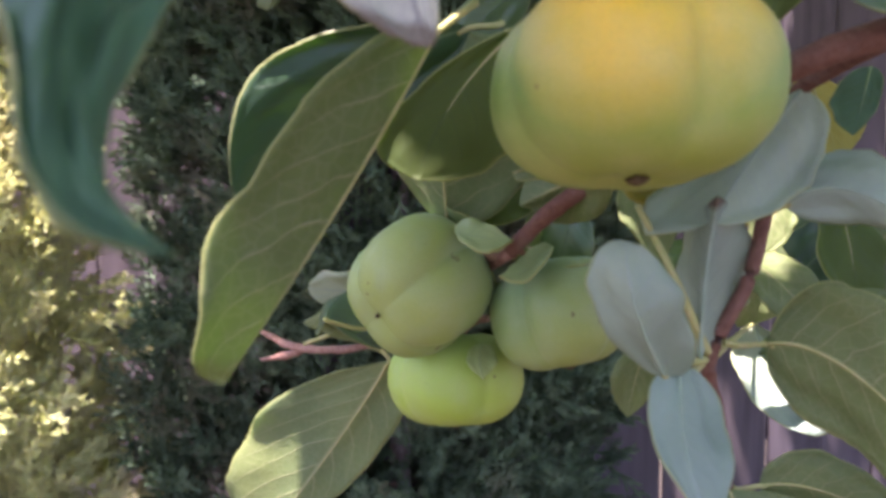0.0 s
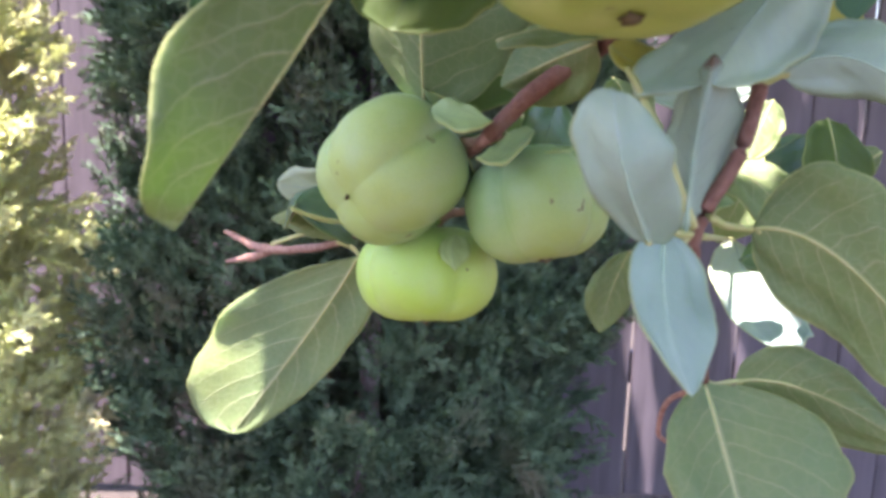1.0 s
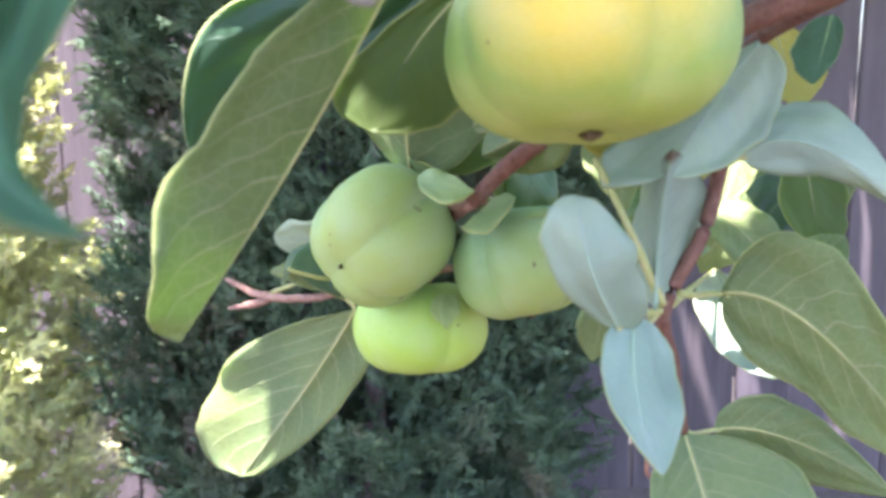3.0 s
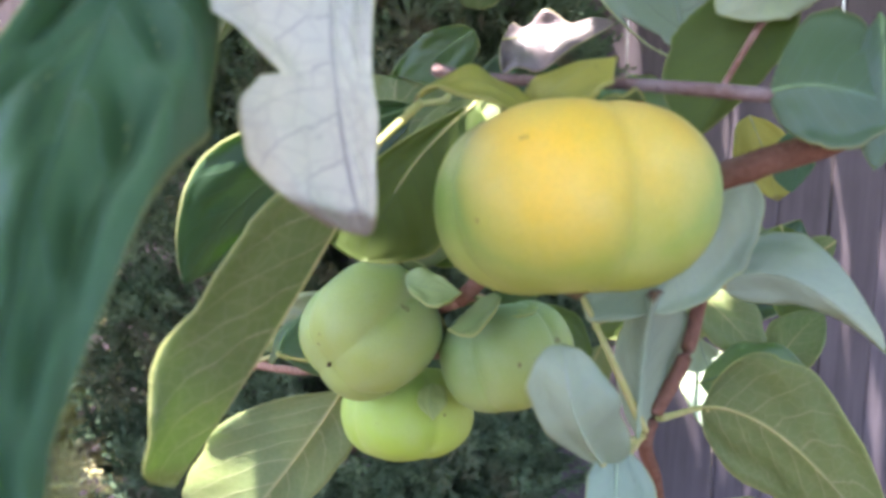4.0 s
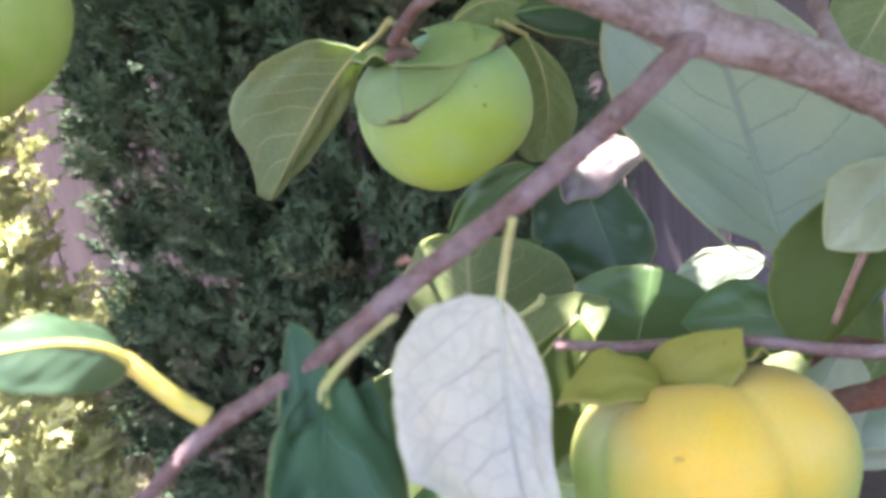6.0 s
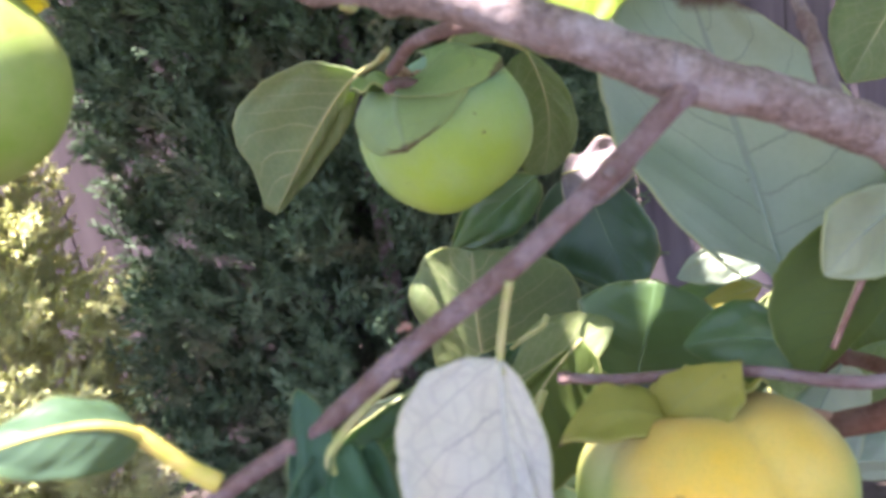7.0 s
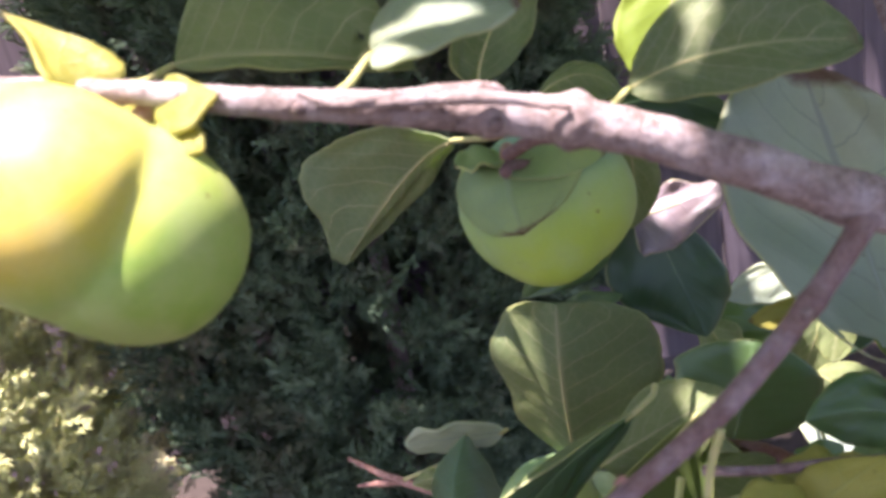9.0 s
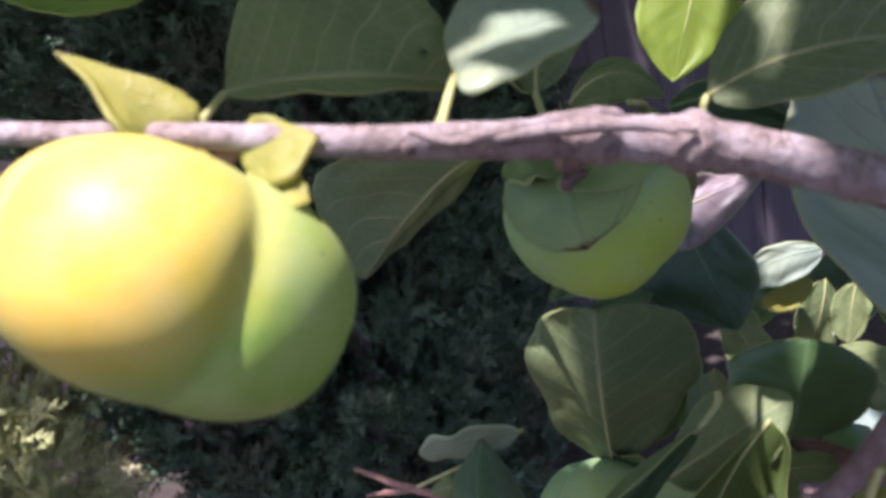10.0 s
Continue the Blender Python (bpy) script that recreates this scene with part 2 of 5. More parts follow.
def fruit_material(name, low, middle, high, blush, bloom, turned=0.0, lift=0.2, start=-0.006, full=0.034):
    """Fruit skin: colour climbs from the blossom end to the shoulder, ripens on the flank at the angle turned, with a waxy bloom and specks."""
    m, nt, p = mat(name, 0.42, 0.45)
    obj = nt.nodes.new("ShaderNodeTexCoord").outputs["Object"]
    sep = node(nt, "ShaderNodeSeparateXYZ", {0: obj})
    n = noise_tex(nt, obj, 28.0, 3.0)
    h = math_node(nt, "MULTIPLY_ADD", math_node(nt, "SUBTRACT", n, 0.5), 0.016, sep.outputs[2])
    col = blend(nt, ramp(nt, h, -0.026, -0.006), low, middle)
    col = blend(nt, ramp(nt, h, 0.006, 0.026), col, high)
    way = Vector((math.cos(radians(turned)), math.sin(radians(turned)), lift)).normalized()
    flank = node(nt, "ShaderNodeVectorMath", {0: obj, 1: way}, operation="DOT_PRODUCT").outputs["Value"]
    flank = math_node(nt, "MULTIPLY_ADD", math_node(nt, "SUBTRACT", n, 0.5), 0.014, flank)
    col = blend(nt, math_node(nt, "MULTIPLY", ramp(nt, flank, start, full), 0.92), col, blush)
    wax = noise_tex(nt, obj, 75.0, 5.0)
    col = blend(nt, math_node(nt, "MULTIPLY", ramp(nt, wax, 0.4, 0.7), 0.28), col, bloom)
    fine = noise_tex(nt, obj, 800.0, 2.0)
    col = blend(nt, math_node(nt, "MULTIPLY", ramp(nt, fine, 0.4, 0.75), 0.12), col, tuple(c * 0.6 for c in middle))
    specks = ramp(nt, noise_tex(nt, obj, 120.0, 2.0), 0.705, 0.75)
    col = blend(nt, math_node(nt, "MULTIPLY", specks, 0.75), col, (0.10, 0.055, 0.02))
    nt.links.new(col, p.inputs["Base Color"])
    nt.links.new(math_node(nt, "MULTIPLY_ADD", wax, 0.25, 0.42), p.inputs["Roughness"])
    p.inputs["Coat Weight"].default_value = 0.3
    p.inputs["Coat Roughness"].default_value = 0.6
    p.inputs["Subsurface Weight"].default_value = 0.2
    p.inputs["Subsurface Radius"].default_value = (0.004, 0.003, 0.001)
    p.inputs["Subsurface Scale"].default_value = 1.0
    bump = node(nt, "ShaderNodeBump", {"Strength": 0.12, "Distance": 0.001, "Height": wax})
    nt.links.new(bump.outputs[0], p.inputs["Normal"])
    return m


SKIN_GREEN = fruit_material("persimmon_green", (0.24, 0.33, 0.07), (0.20, 0.32, 0.10), (0.16, 0.29, 0.17), (0.32, 0.38, 0.10), (0.34, 0.42, 0.27), -90, -0.6)
SKIN_LIME = fruit_material("persimmon_lime", (0.34, 0.46, 0.05), (0.32, 0.46, 0.07), (0.26, 0.40, 0.10), (0.38, 0.44, 0.07), (0.40, 0.48, 0.24))
SKIN_DEEP = fruit_material("persimmon_deep_green", (0.26, 0.38, 0.05), (0.22, 0.36, 0.08), (0.16, 0.30, 0.18), (0.32, 0.44, 0.05), (0.32, 0.42, 0.28), -110, -0.5, 0.012, 0.03)
SKIN_YELLOW = fruit_material("persimmon_yellow", (0.30, 0.36, 0.05), (0.18, 0.29, 0.055), (0.50, 0.35, 0.14), (0.84, 0.50, 0.028), (0.52, 0.50, 0.20), -112, 0.45, 0.017, 0.040)
SKIN_TURNING = fruit_material("persimmon_turning", (0.18, 0.30, 0.035), (0.20, 0.33, 0.045), (0.34, 0.40, 0.10), (0.74, 0.44, 0.045), (0.52, 0.52, 0.28), -150, 0.2, 0.012, 0.034)


def needle_material(name, a, b, c, through=(0.30, 0.45, 0.12, 1), share=0.2):
    m, nt, p = mat(name, 0.7, 0.15)
    isl = nt.nodes.new("ShaderNodeNewGeometry").outputs["Random Per Island"]
    obj = nt.nodes.new("ShaderNodeTexCoord").outputs["Object"]
    clump = math_node(nt, "MULTIPLY_ADD", isl, 0.30, math_node(nt, "MULTIPLY", ramp(nt, noise_tex(nt, obj, 26.0, 4.0), 0.42, 0.66), 0.68))
    col = blend(nt, clump, a, b)
    col = blend(nt, math_node(nt, "MULTIPLY", ramp(nt, noise_tex(nt, obj, 5.0, 4.0), 0.52, 0.66), 0.8), col, c)
    nt.links.new(col, p.inputs["Base Color"])
    tr = node(nt, "ShaderNodeBsdfTranslucent", {"Color": through})
    mixed = node(nt, "ShaderNodeMixShader", {0: share, 1: p.outputs[0], 2: tr.outputs[0]})
    nt.links.new(mixed.outputs[0], nt.nodes["Material Output"].inputs["Surface"])
    return m


NEEDLES_BLUE = needle_material("juniper_blue_green", (0.028, 0.062, 0.038), (0.220, 0.298, 0.192), (0.150, 0.122, 0.090))
# paler than real foliage: the sun's brightness is put into these needle colours
NEEDLES_SUN_PALED = needle_material("juniper_sun_paled", (0.54, 0.57, 0.28), (0.78, 0.77, 0.48), (0.66, 0.56, 0.42), (0.82, 0.82, 0.50, 1), 0.45)


def board_material():
    m, nt, p = mat("fence_board", 0.8, 0.3)
    obj = nt.nodes.new("ShaderNodeTexCoord").outputs["Object"]
    rnd = nt.nodes.new("ShaderNodeObjectInfo").outputs["Random"]
    shifted = node(nt, "ShaderNodeVectorMath", {0: obj, 1: node(nt, "ShaderNodeCombineXYZ", {0: rnd, 1: rnd, 2: rnd}).outputs[0]}, operation="ADD").outputs[0]
    st = node(nt, "ShaderNodeMapping", {"Vector": shifted, "Scale": (42.0, 42.0, 2.2)}).outputs[0]
    grain = noise_tex(nt, st, 1.0, 6.0)
    patch = noise_tex(nt, shifted, 3.5, 4.0)
    col = blend(nt, ramp(nt, grain, 0.3, 0.7), (0.074, 0.060, 0.070), (0.145, 0.117, 0.135))
    col = blend(nt, math_node(nt, "MULTIPLY", ramp(nt, patch, 0.45, 0.7), 0.5), col, (0.170, 0.143, 0.168))
    col = blend(nt, math_node(nt, "MULTIPLY", rnd, 0.4), col, (0.11, 0.086, 0.088))
    nt.links.new(col, p.inputs["Base Color"])
    bump = node(nt, "ShaderNodeBump", {"Strength": 0.5, "Distance": 0.003, "Height": grain})
    nt.links.new(bump.outputs[0], p.inputs["Normal"])
    return m


def soil_material():
    m, nt, p = mat("dry_soil_shade_toned", 0.95, 0.2)
    obj = nt.nodes.new("ShaderNodeTexCoord").outputs["Object"]
    big, small = noise_tex(nt, obj, 2.5, 5.0), noise_tex(nt, obj, 45.0, 6.0, 0.7)
    # soil darkened in its colour to stand for shade between the bushes
    col = blend(nt, ramp(nt, small, 0.3, 0.7), (0.035, 0.028, 0.024), (0.085, 0.068, 0.058))
    col = blend(nt, math_node(nt, "MULTIPLY", ramp(nt, big, 0.4, 0.65), 0.6), col, (0.072, 0.058, 0.050))
    nt.links.new(col, p.inputs["Base Color"])
    bump = node(nt, "ShaderNodeBump", {"Strength": 0.9, "Distance": 0.02, "Height": small})
    nt.links.new(bump.outputs[0], p.inputs["Normal"])
    return m


BOARD, SOIL = board_material(), soil_material()

# ---- builders ----
def part(name, verts, faces, material, parent, label="", uvs=None, mats=None, face_mats=None, kind=""):
    """Links a mesh as one smooth object under a thing."""
    me = bpy.data.meshes.new(name)
    me.from_pydata([tuple(v) for v in verts], [], faces)
    for m in (mats or [material]):
        me.materials.append(m)
    if face_mats is not None:
        me.polygons.foreach_set("material_index", face_mats)
    if uvs is not None:
        layer = me.uv_layers.new(name="UVMap")
        idx = np.empty(len(me.loops), dtype=np.int32)
        me.loops.foreach_get("vertex_index", idx)
        layer.data.foreach_set("uv", np.asarray(uvs, dtype=np.float32)[idx].ravel())
    me.polygons.foreach_set("use_smooth", [True] * len(me.polygons))
    me.update()
    ob = new(name, me)
    ob.parent = parent
    return tagged(ob, label, kind=kind)


def empty(name, at=(0, 0, 0)):
    ob = new(name)
    ob.empty_display_size = 0.02
    ob.location = at
    return ob


def spline(points, steps):
    """A smooth line through points (Catmull-Rom)."""
    pts = [np.array(p, float) for p in points]
    pts = [2 * pts[0] - pts[1]] + pts + [2 * pts[-1] - pts[-2]]
    out = []
    for i in range(1, len(pts) - 2):
        a, b, c, d = pts[i - 1:i + 3]
        for k in range(steps):
            s = k / steps
            out.append(0.5 * (2 * b + (c - a) * s + (2 * a - 5 * b + 4 * c - d) * s * s + (3 * b - a - 3 * c + d) * s ** 3))
    out.append(pts[-2])
    return np.array(out)


def tube_mesh(line, radii, sides=10, rough=0.0, seed=0.0, knots=()):
    """Skin of a stem along a line; rough: unevenness of the skin; knots: (place along 0..1, swelling)."""
    n = len(line)
    verts, uvs, faces = [], [], []
    up = np.array((0.0, 0.0, 1.0))
    length = 0.0
    for i in range(n):
        t = line[min(i + 1, n - 1)] - line[max(i - 1, 0)]
        t = t / (np.linalg.norm(t) + 1e-9)
        a = np.cross(t, up if abs(t[2]) < 0.9 else (1.0, 0.0, 0.0))
        a /= np.linalg.norm(a) + 1e-9
        b = np.cross(t, a)
        if i:
            length += np.linalg.norm(line[i] - line[i - 1])
        swell = 1.0 + sum(g * math.exp(-((i / (n - 1) - k) / 0.012) ** 2) for k, g in knots)
        for s in range(sides):
            ang = 2 * math.pi * s / sides
            w = a * math.cos(ang) + b * math.sin(ang)
            q = line[i] + w * radii[i]
            r = radii[i] * swell * (1 + rough * (noise.noise(Vector(q) * 140 + Vector((seed, 0, 0))) + 0.6 * noise.noise(Vector(q) * 420)))
            verts.append(line[i] + w * r)
            uvs.append((length * 10, s / sides))
    for i in range(n - 1):
        for s in range(sides):
            s2 = (s + 1) % sides
            faces.append((i * sides + s, i * sides + s2, (i + 1) * sides + s2, (i + 1) * sides + s))
    for ring, flip in ((0, 1), (n - 1, 0)):
        verts.append(line[ring])
        uvs.append((length * 10 * (1 - flip), 0.5))
        c = len(verts) - 1
        for s in range(sides):
            f = (c, ring * sides + s, ring * sides + (s + 1) % sides)
            faces.append(f[::-1] if flip else f)
    return verts, faces, uvs


def stem(name, points, radii, material, parent, label="", rough=0.08, sides=12, steps=10, knots=()):
    line = spline(points, steps)
    rr = np.interp(np.linspace(0, 1, len(line)), np.linspace(0, 1, len(radii)), radii)
    v, f, uv = tube_mesh(line, rr, sides, rough, points[0][0] * 100, knots)
    return part(name, v, f, material, parent, label, uvs=uv)


def outline(u, w, blunt, shoulder):
    """Half-width of a leaf along its midrib: 1 at w, round at the base, drawn out to a tip."""
    if u < w:
        return max(0.0, 1 - ((w - u) / w) ** 2) ** shoulder
    s = (u - w) / (1 - w)
    return max(0.0, math.cos(math.pi / 2 * s)) ** blunt


def blade_mesh(base, mid, tip, left, right, w=0.45, blunt=0.9, shoulder=0.5, cup=0.0, wave=0.014, curl=0.0,
               bites=(), seed=0.0, nu=30, nv=9, thick=0.00035, low=None, pleat=0.008, lumpy=0.075, lshape=None, rshape=None):
    """Leaf blade: midrib base-mid-tip, margins at their widest through left and right.
    lshape, rshape: a margin of its own, as (place along the rib, share of the width). Two skins and a rim."""
    base, mid, tip, left, right = (np.array(p, float) for p in (base, mid, tip, left, right))
    if low is None:
        ctrl = 2 * mid - 0.5 * (base + tip)
        rib = lambda u: (1 - u) ** 2 * base + 2 * u * (1 - u) * ctrl + u * u * tip
    else:
        low = np.array(low, float)
        rib = lambda u: (-4.5 * (u - 1 / 3) * (u - 2 / 3) * (u - 1) * base + 13.5 * u * (u - 2 / 3) * (u - 1) * mid
                         - 13.5 * u * (u - 1 / 3) * (u - 1) * low + 4.5 * u * (u - 1 / 3) * (u - 2 / 3) * tip)
    arms = (left - rib(w), right - rib(w))
    face = np.cross(tip - base, right - left)
    face /= np.linalg.norm(face) + 1e-9
    if face[1] > 0:
        face = -face
    size = np.linalg.norm(tip - base)
    sides = []
    for arm in arms:
        n = np.cross(tip - base, arm)
        n /= np.linalg.norm(n) + 1e-9
        sides.append(n if n[1] < 0 else -n)
    rows = []
    for i in range(nu + 1):
        u = i / nu
        row = []
        for j in range(-nv, nv + 1):
            v = j / nv
            arm, own = (arms[0], lshape) if v < 0 else (arms[1], rshape)
            if own:
                f = float(np.interp(u, [k[0] for k in own], [k[1] for k in own]))
            else:
                f = outline(u, w, blunt, shoulder)
            ragged = 1 + 0.08 * noise.noise(Vector((u * 7, math.copysign(3, v), seed))) + 0.02 * noise.noise(Vector((u * 31, math.copysign(3, v), seed)))
            q = rib(u) + arm * (abs(v) * f * ragged)
            lift = cup * v * v * f + wave * v * v * f * math.sin(u * 15 + seed + (1.5 if v > 0 else 0.0))
            lift += lumpy * f * min(1.0, abs(v) * 1.4) * noise.noise(Vector((u * 3, v * 2, seed + 5)))
            vein = 7.5 * (u - 0.26 * abs(v) ** 1.3) + (0.45 if v > 0 else 0.0)
            lift += pleat * f * abs(v) * (1 - abs(v)) * 2 * math.cos(2 * math.pi * vein)
            q = q + sides[v > 0] * (lift * size) + face * (curl * size * u ** 4)
            row.append(q)
        rows.append(row)
    grid = np.array(rows)
    cols = 2 * nv + 1
    du = np.gradient(grid, axis=0)
    dv = np.gradient(grid, axis=1)
    nrm = np.cross(du, dv)
    ln = np.linalg.norm(nrm, axis=2, keepdims=True)
    nrm = np.where(ln > 1e-12, nrm / np.maximum(ln, 1e-12), face)
    if (nrm.mean(axis=(0, 1)) @ face) < 0:
        nrm = -nrm
    front = (grid + nrm * thick).reshape(-1, 3)
    back = (grid - nrm * thick).reshape(-1, 3)
    uv = [(i / nu, j / (2 * nv)) for i in range(nu + 1) for j in range(cols)]
    keep = {}
    for i in range(nu):
        for j in range(cols - 1):
            u, v = (i + 0.5) / nu, (j + 0.5 - nv) / nv
            wob = 1 + 0.45 * noise.noise(Vector((u * 30, v * 8, seed + 9)))
            keep[i, j] = not any(((u - a) / c) ** 2 + ((v - b) / d) ** 2 < wob for a, b, c, d in bites)
    m = len(front)
    ccw = np.cross(grid[nu // 2, nv] - grid[nu // 2 - 1, nv], grid[nu // 2, nv + 1] - grid[nu // 2, nv]) @ face > 0
    faces, mi = [], []
    for (i, j), ok in keep.items():
        if not ok:
            continue
        a, b, c, d = i * cols + j, (i + 1) * cols + j, (i + 1) * cols + j + 1, i * cols + j + 1
        q = (a, b, c, d) if ccw else (d, c, b, a)
        faces.append(q)
        mi.append(0)
        faces.append(tuple(m + k for k in reversed(q)))
        mi.append(1)
        for (ni, nj), (e, g) in (((i - 1, j), (a, d)), ((i + 1, j), (c, b)), ((i, j - 1), (b, a)), ((i, j + 1), (d, c))):
            if not keep.get((ni, nj), False):
                faces.append((e, g, m + g, m + e) if ccw else (g, e, m + e, m + g))
                mi.append(0)
    return np.concatenate([front, back]), faces, uv + uv, mi, [rib(u) for u in np.linspace(0, 1, 17)], face


def leaf(parent, base, mid, tip, left, right, front, behind, petiole=None, label="", stalk=None, rib_width=0.0008,
         name="leaf", rib=True, stalk_width=None, **shape):
    """One leaf with its midrib and, where given, its stalk from the twig."""
    v, f, uv, mi, line, face = blade_mesh(base, mid, tip, left, right, **shape)
    ob = part(name, v, f, None, parent, label, uvs=uv, mats=[front, behind], face_mats=mi)
    if rib:
        size = shape.get("thick", 0.00035)
        if shape.get("curl"):
            s = np.linalg.norm(np.array(tip) - np.array(base)) * shape["curl"]
            line = [p + face * s * (k / 16) ** 4 for k, p in enumerate(line)]
        line = np.array(line[:16])
        rv, rf, ruv = tube_mesh(line, np.linspace(rib_width, rib_width * 0.25, len(line)), 6, 0.0)
        part("midrib", rv, rf, stalk or RIB.get(front.name, PETIOLE), ob, uvs=ruv)
    if petiole is not None:
        a, b = np.array(petiole, float), np.array(base, float)
        out = b - (np.array(mid, float) - b) * 0.12
        ln = spline([a, (a + out) / 2 + np.array((0, 0, -0.0015)), b, b + (np.array(mid, float) - b) * 0.10], 6)
        pv, pf, puv = tube_mesh(ln, np.linspace(stalk_width or rib_width * 1.8, (stalk_width or rib_width * 1.5) * 0.75, len(ln)), 8, 0.05)
        part("petiole", pv, pf, stalk or PETIOLE, ob, uvs=puv)
    return ob


def persimmon(centre, radius, squat, axis, spin, skin, lobes, lobe_front, lobe_back, label, stalk_to=None,
              groove=0.10, group="", scar=0.10, hug=(), deep=None, free=()):
    """Fruit: four-lobed body, calyx lobes at the shoulder (turn, length, width, rise, droop, curl), stalk and blossom scar."""
    c = Vector(centre)
    thing = tagged(empty("persimmon", c), label, "fruit", group)
    z = -Vector(axis).normalized()
    x = Vector((1, 0, 0)) - z * z.x
    x.normalize()
    turn = Matrix((x, z.cross(x), z)).transposed().to_4x4() @ Matrix.Rotation(radians(spin), 4, "Z")
    nth, nph = 40, 120
    verts, faces = [], []
    hz = radius * squat

    def skin_at(th, ph):
        st, ct = max(0.0, math.sin(th)), math.cos(th)
        cut = math.sqrt(math.sin(2 * ph) ** 2 + 0.012)
        depth = groove * (1.0 if deep is None else 0.5 + 0.5 * max(0.0, math.cos(ph - radians(deep))) ** 2)
        notch = 1 - depth * max(0.0, 1 - cut) ** 3.5 * st ** 0.6 - 0.15 * depth * math.exp(-(math.sin(2 * ph) / 0.13) ** 2) * st
        square = 1 + 0.035 * math.cos(4 * ph + math.pi) * st
        ring = radius * (st ** 0.80) * notch * square * (1 + 0.02 * noise.noise(Vector((math.cos(ph) * 2, math.sin(ph) * 2, ct * 2 + radius * 999))))
        height = hz * math.copysign(abs(ct) ** 0.92, ct)
        near = math.exp(-(ring / (radius * 0.30)) ** 2)
        height -= math.copysign(near * hz * (0.20 if ct > 0 else 0.09), ct)
        height += hz * 0.06 * (cut - 0.5) * st * math.copysign(1, ct) * min(1, abs(ct) * 3)
        return np.array((ring * math.cos(ph), ring * math.sin(ph), height))

    for i in range(nth + 1):
        for j in range(nph):
            verts.append(tuple(skin_at(math.pi * i / nth, 2 * math.pi * j / nph)))
    for i in range(nth):
        for j in range(nph):
            j2 = (j + 1) % nph
            faces.append((i * nph + j, (i + 1) * nph + j, (i + 1) * nph + j2, i * nph + j2))
    body = part("body", verts, faces, skin, thing)
    body.matrix_basis = turn
    top = hz * 0.80
    for k, (ph, length, width, rise, droop, curl) in enumerate(lobes):
        a = radians(ph - spin)
        out, across = np.array((math.cos(a), math.sin(a), 0.0)), np.array((-math.sin(a), math.cos(a), 0.0))
        zz = np.array((0.0, 0.0, 1.0))
        b = out * 0.003 + zz * top
        m = b + out * (length * 0.5 * math.cos(radians(rise))) + zz * (length * 0.5 * math.sin(radians(rise)))
        t = m + out * (length * 0.5 * math.cos(radians(droop))) + zz * (length * 0.5 * math.sin(radians(droop)))
        mm = (b + t) / 2 * 0.3 + m * 0.7
        edge = zz * (width * 0.22 * (1 if rise > 10 else -0.6)) + out * width * 0.04
        v, f, uv, mi, _, _ = blade_mesh(b, mm, t, mm - across * width / 2 + edge, mm + across * width / 2 + edge, w=0.5, blunt=0.75,
                                        shoulder=0.45, wave=0.05, curl=curl, seed=k * 3.1 + radius * 1000, nu=16, nv=6, thick=0.0005)
        lobe = part("calyx_lobe", v, f, None, thing, uvs=uv, mats=[lobe_front, lobe_back], face_mats=mi)
        lobe.matrix_basis = turn
    for k, pts in enumerate(free):
        # a lobe that stands off the fruit: base, middle, tip and both margins, then the margins' own shape
        base, mid, tip, left, right = (np.array(p, float) - np.array(centre) for p in pts[:5])
        margins = pts[5] if len(pts) > 5 else {}
        v, f, uv, mi, _, _ = blade_mesh(base, mid, tip, left, right, w=0.42, blunt=1.25, shoulder=0.42, cup=0.06, wave=0.025, seed=k * 2.3 + radius * 900, nu=20, nv=7, thick=0.0006, **margins)
        part("calyx_lobe", v, f, None, thing, uvs=uv, mats=[lobe_front, lobe_back], face_mats=mi)
    for k, (ph, reach, spread, lift) in enumerate(hug):
        # a lobe that lies on the shoulder: turn, how far down and how wide in degrees, how far its rim stands off
        hv, hf, huv, nu, nv = [], [], [], 20, 8
        for layer in (1.0, 0.0):
            for i in range(nu + 1):
                u = i / nu
                f = outline(u, 0.5, 0.55, 0.45)
                for j in range(-nv, nv + 1):
                    v = j / nv
                    th = radians(8 + (reach - 8) * u * (1 - 0.05 * noise.noise(Vector((v * 3, k, radius * 777)))))
                    a = radians(ph - spin) + v * f * radians(spread) / max(0.45, math.sin(th))
                    q = skin_at(th, a)
                    n = q / np.linalg.norm(q)
                    off = 0.0006 + layer * 0.0007 + lift * (0.3 * u ** 3 + 0.5 * (abs(v) * f) ** 3) + 0.0008 * noise.noise(Vector((u * 6, v * 4, k * 7.0)))
                    hv.append(q + n * max(0.0004, off))
                    huv.append((u, (j + nv) / (2 * nv)))
        cols, m = 2 * nv + 1, (nu + 1) * (2 * nv + 1)
        for i in range(nu):
            for j in range(cols - 1):
                a, b, cc, d = i * cols + j, (i + 1) * cols + j, (i + 1) * cols + j + 1, i * cols + j + 1
                hf += [(a, b, cc, d), (m + d, m + cc, m + b, m + a)]
        rim = [i * cols for i in range(nu + 1)] + [nu * cols + j for j in range(1, cols)] + [i * cols + cols - 1 for i in range(nu - 1, -1, -1)]
        hf += [(b, a, m + a, m + b) for a, b in zip(rim, rim[1:])]
        lobe = part("calyx_lobe", hv, hf, lobe_front, thing, uvs=huv)
        lobe.matrix_basis = turn
    # the woody disc that the lobes spring from
    dv, df = [], []
    for i, (rr, hh) in enumerate(((0.0, 0.003), (0.004, 0.003), (0.0062, 0.001), (0.0068, -0.002))):
        for j in range(16):
            a = 2 * math.pi * j / 16
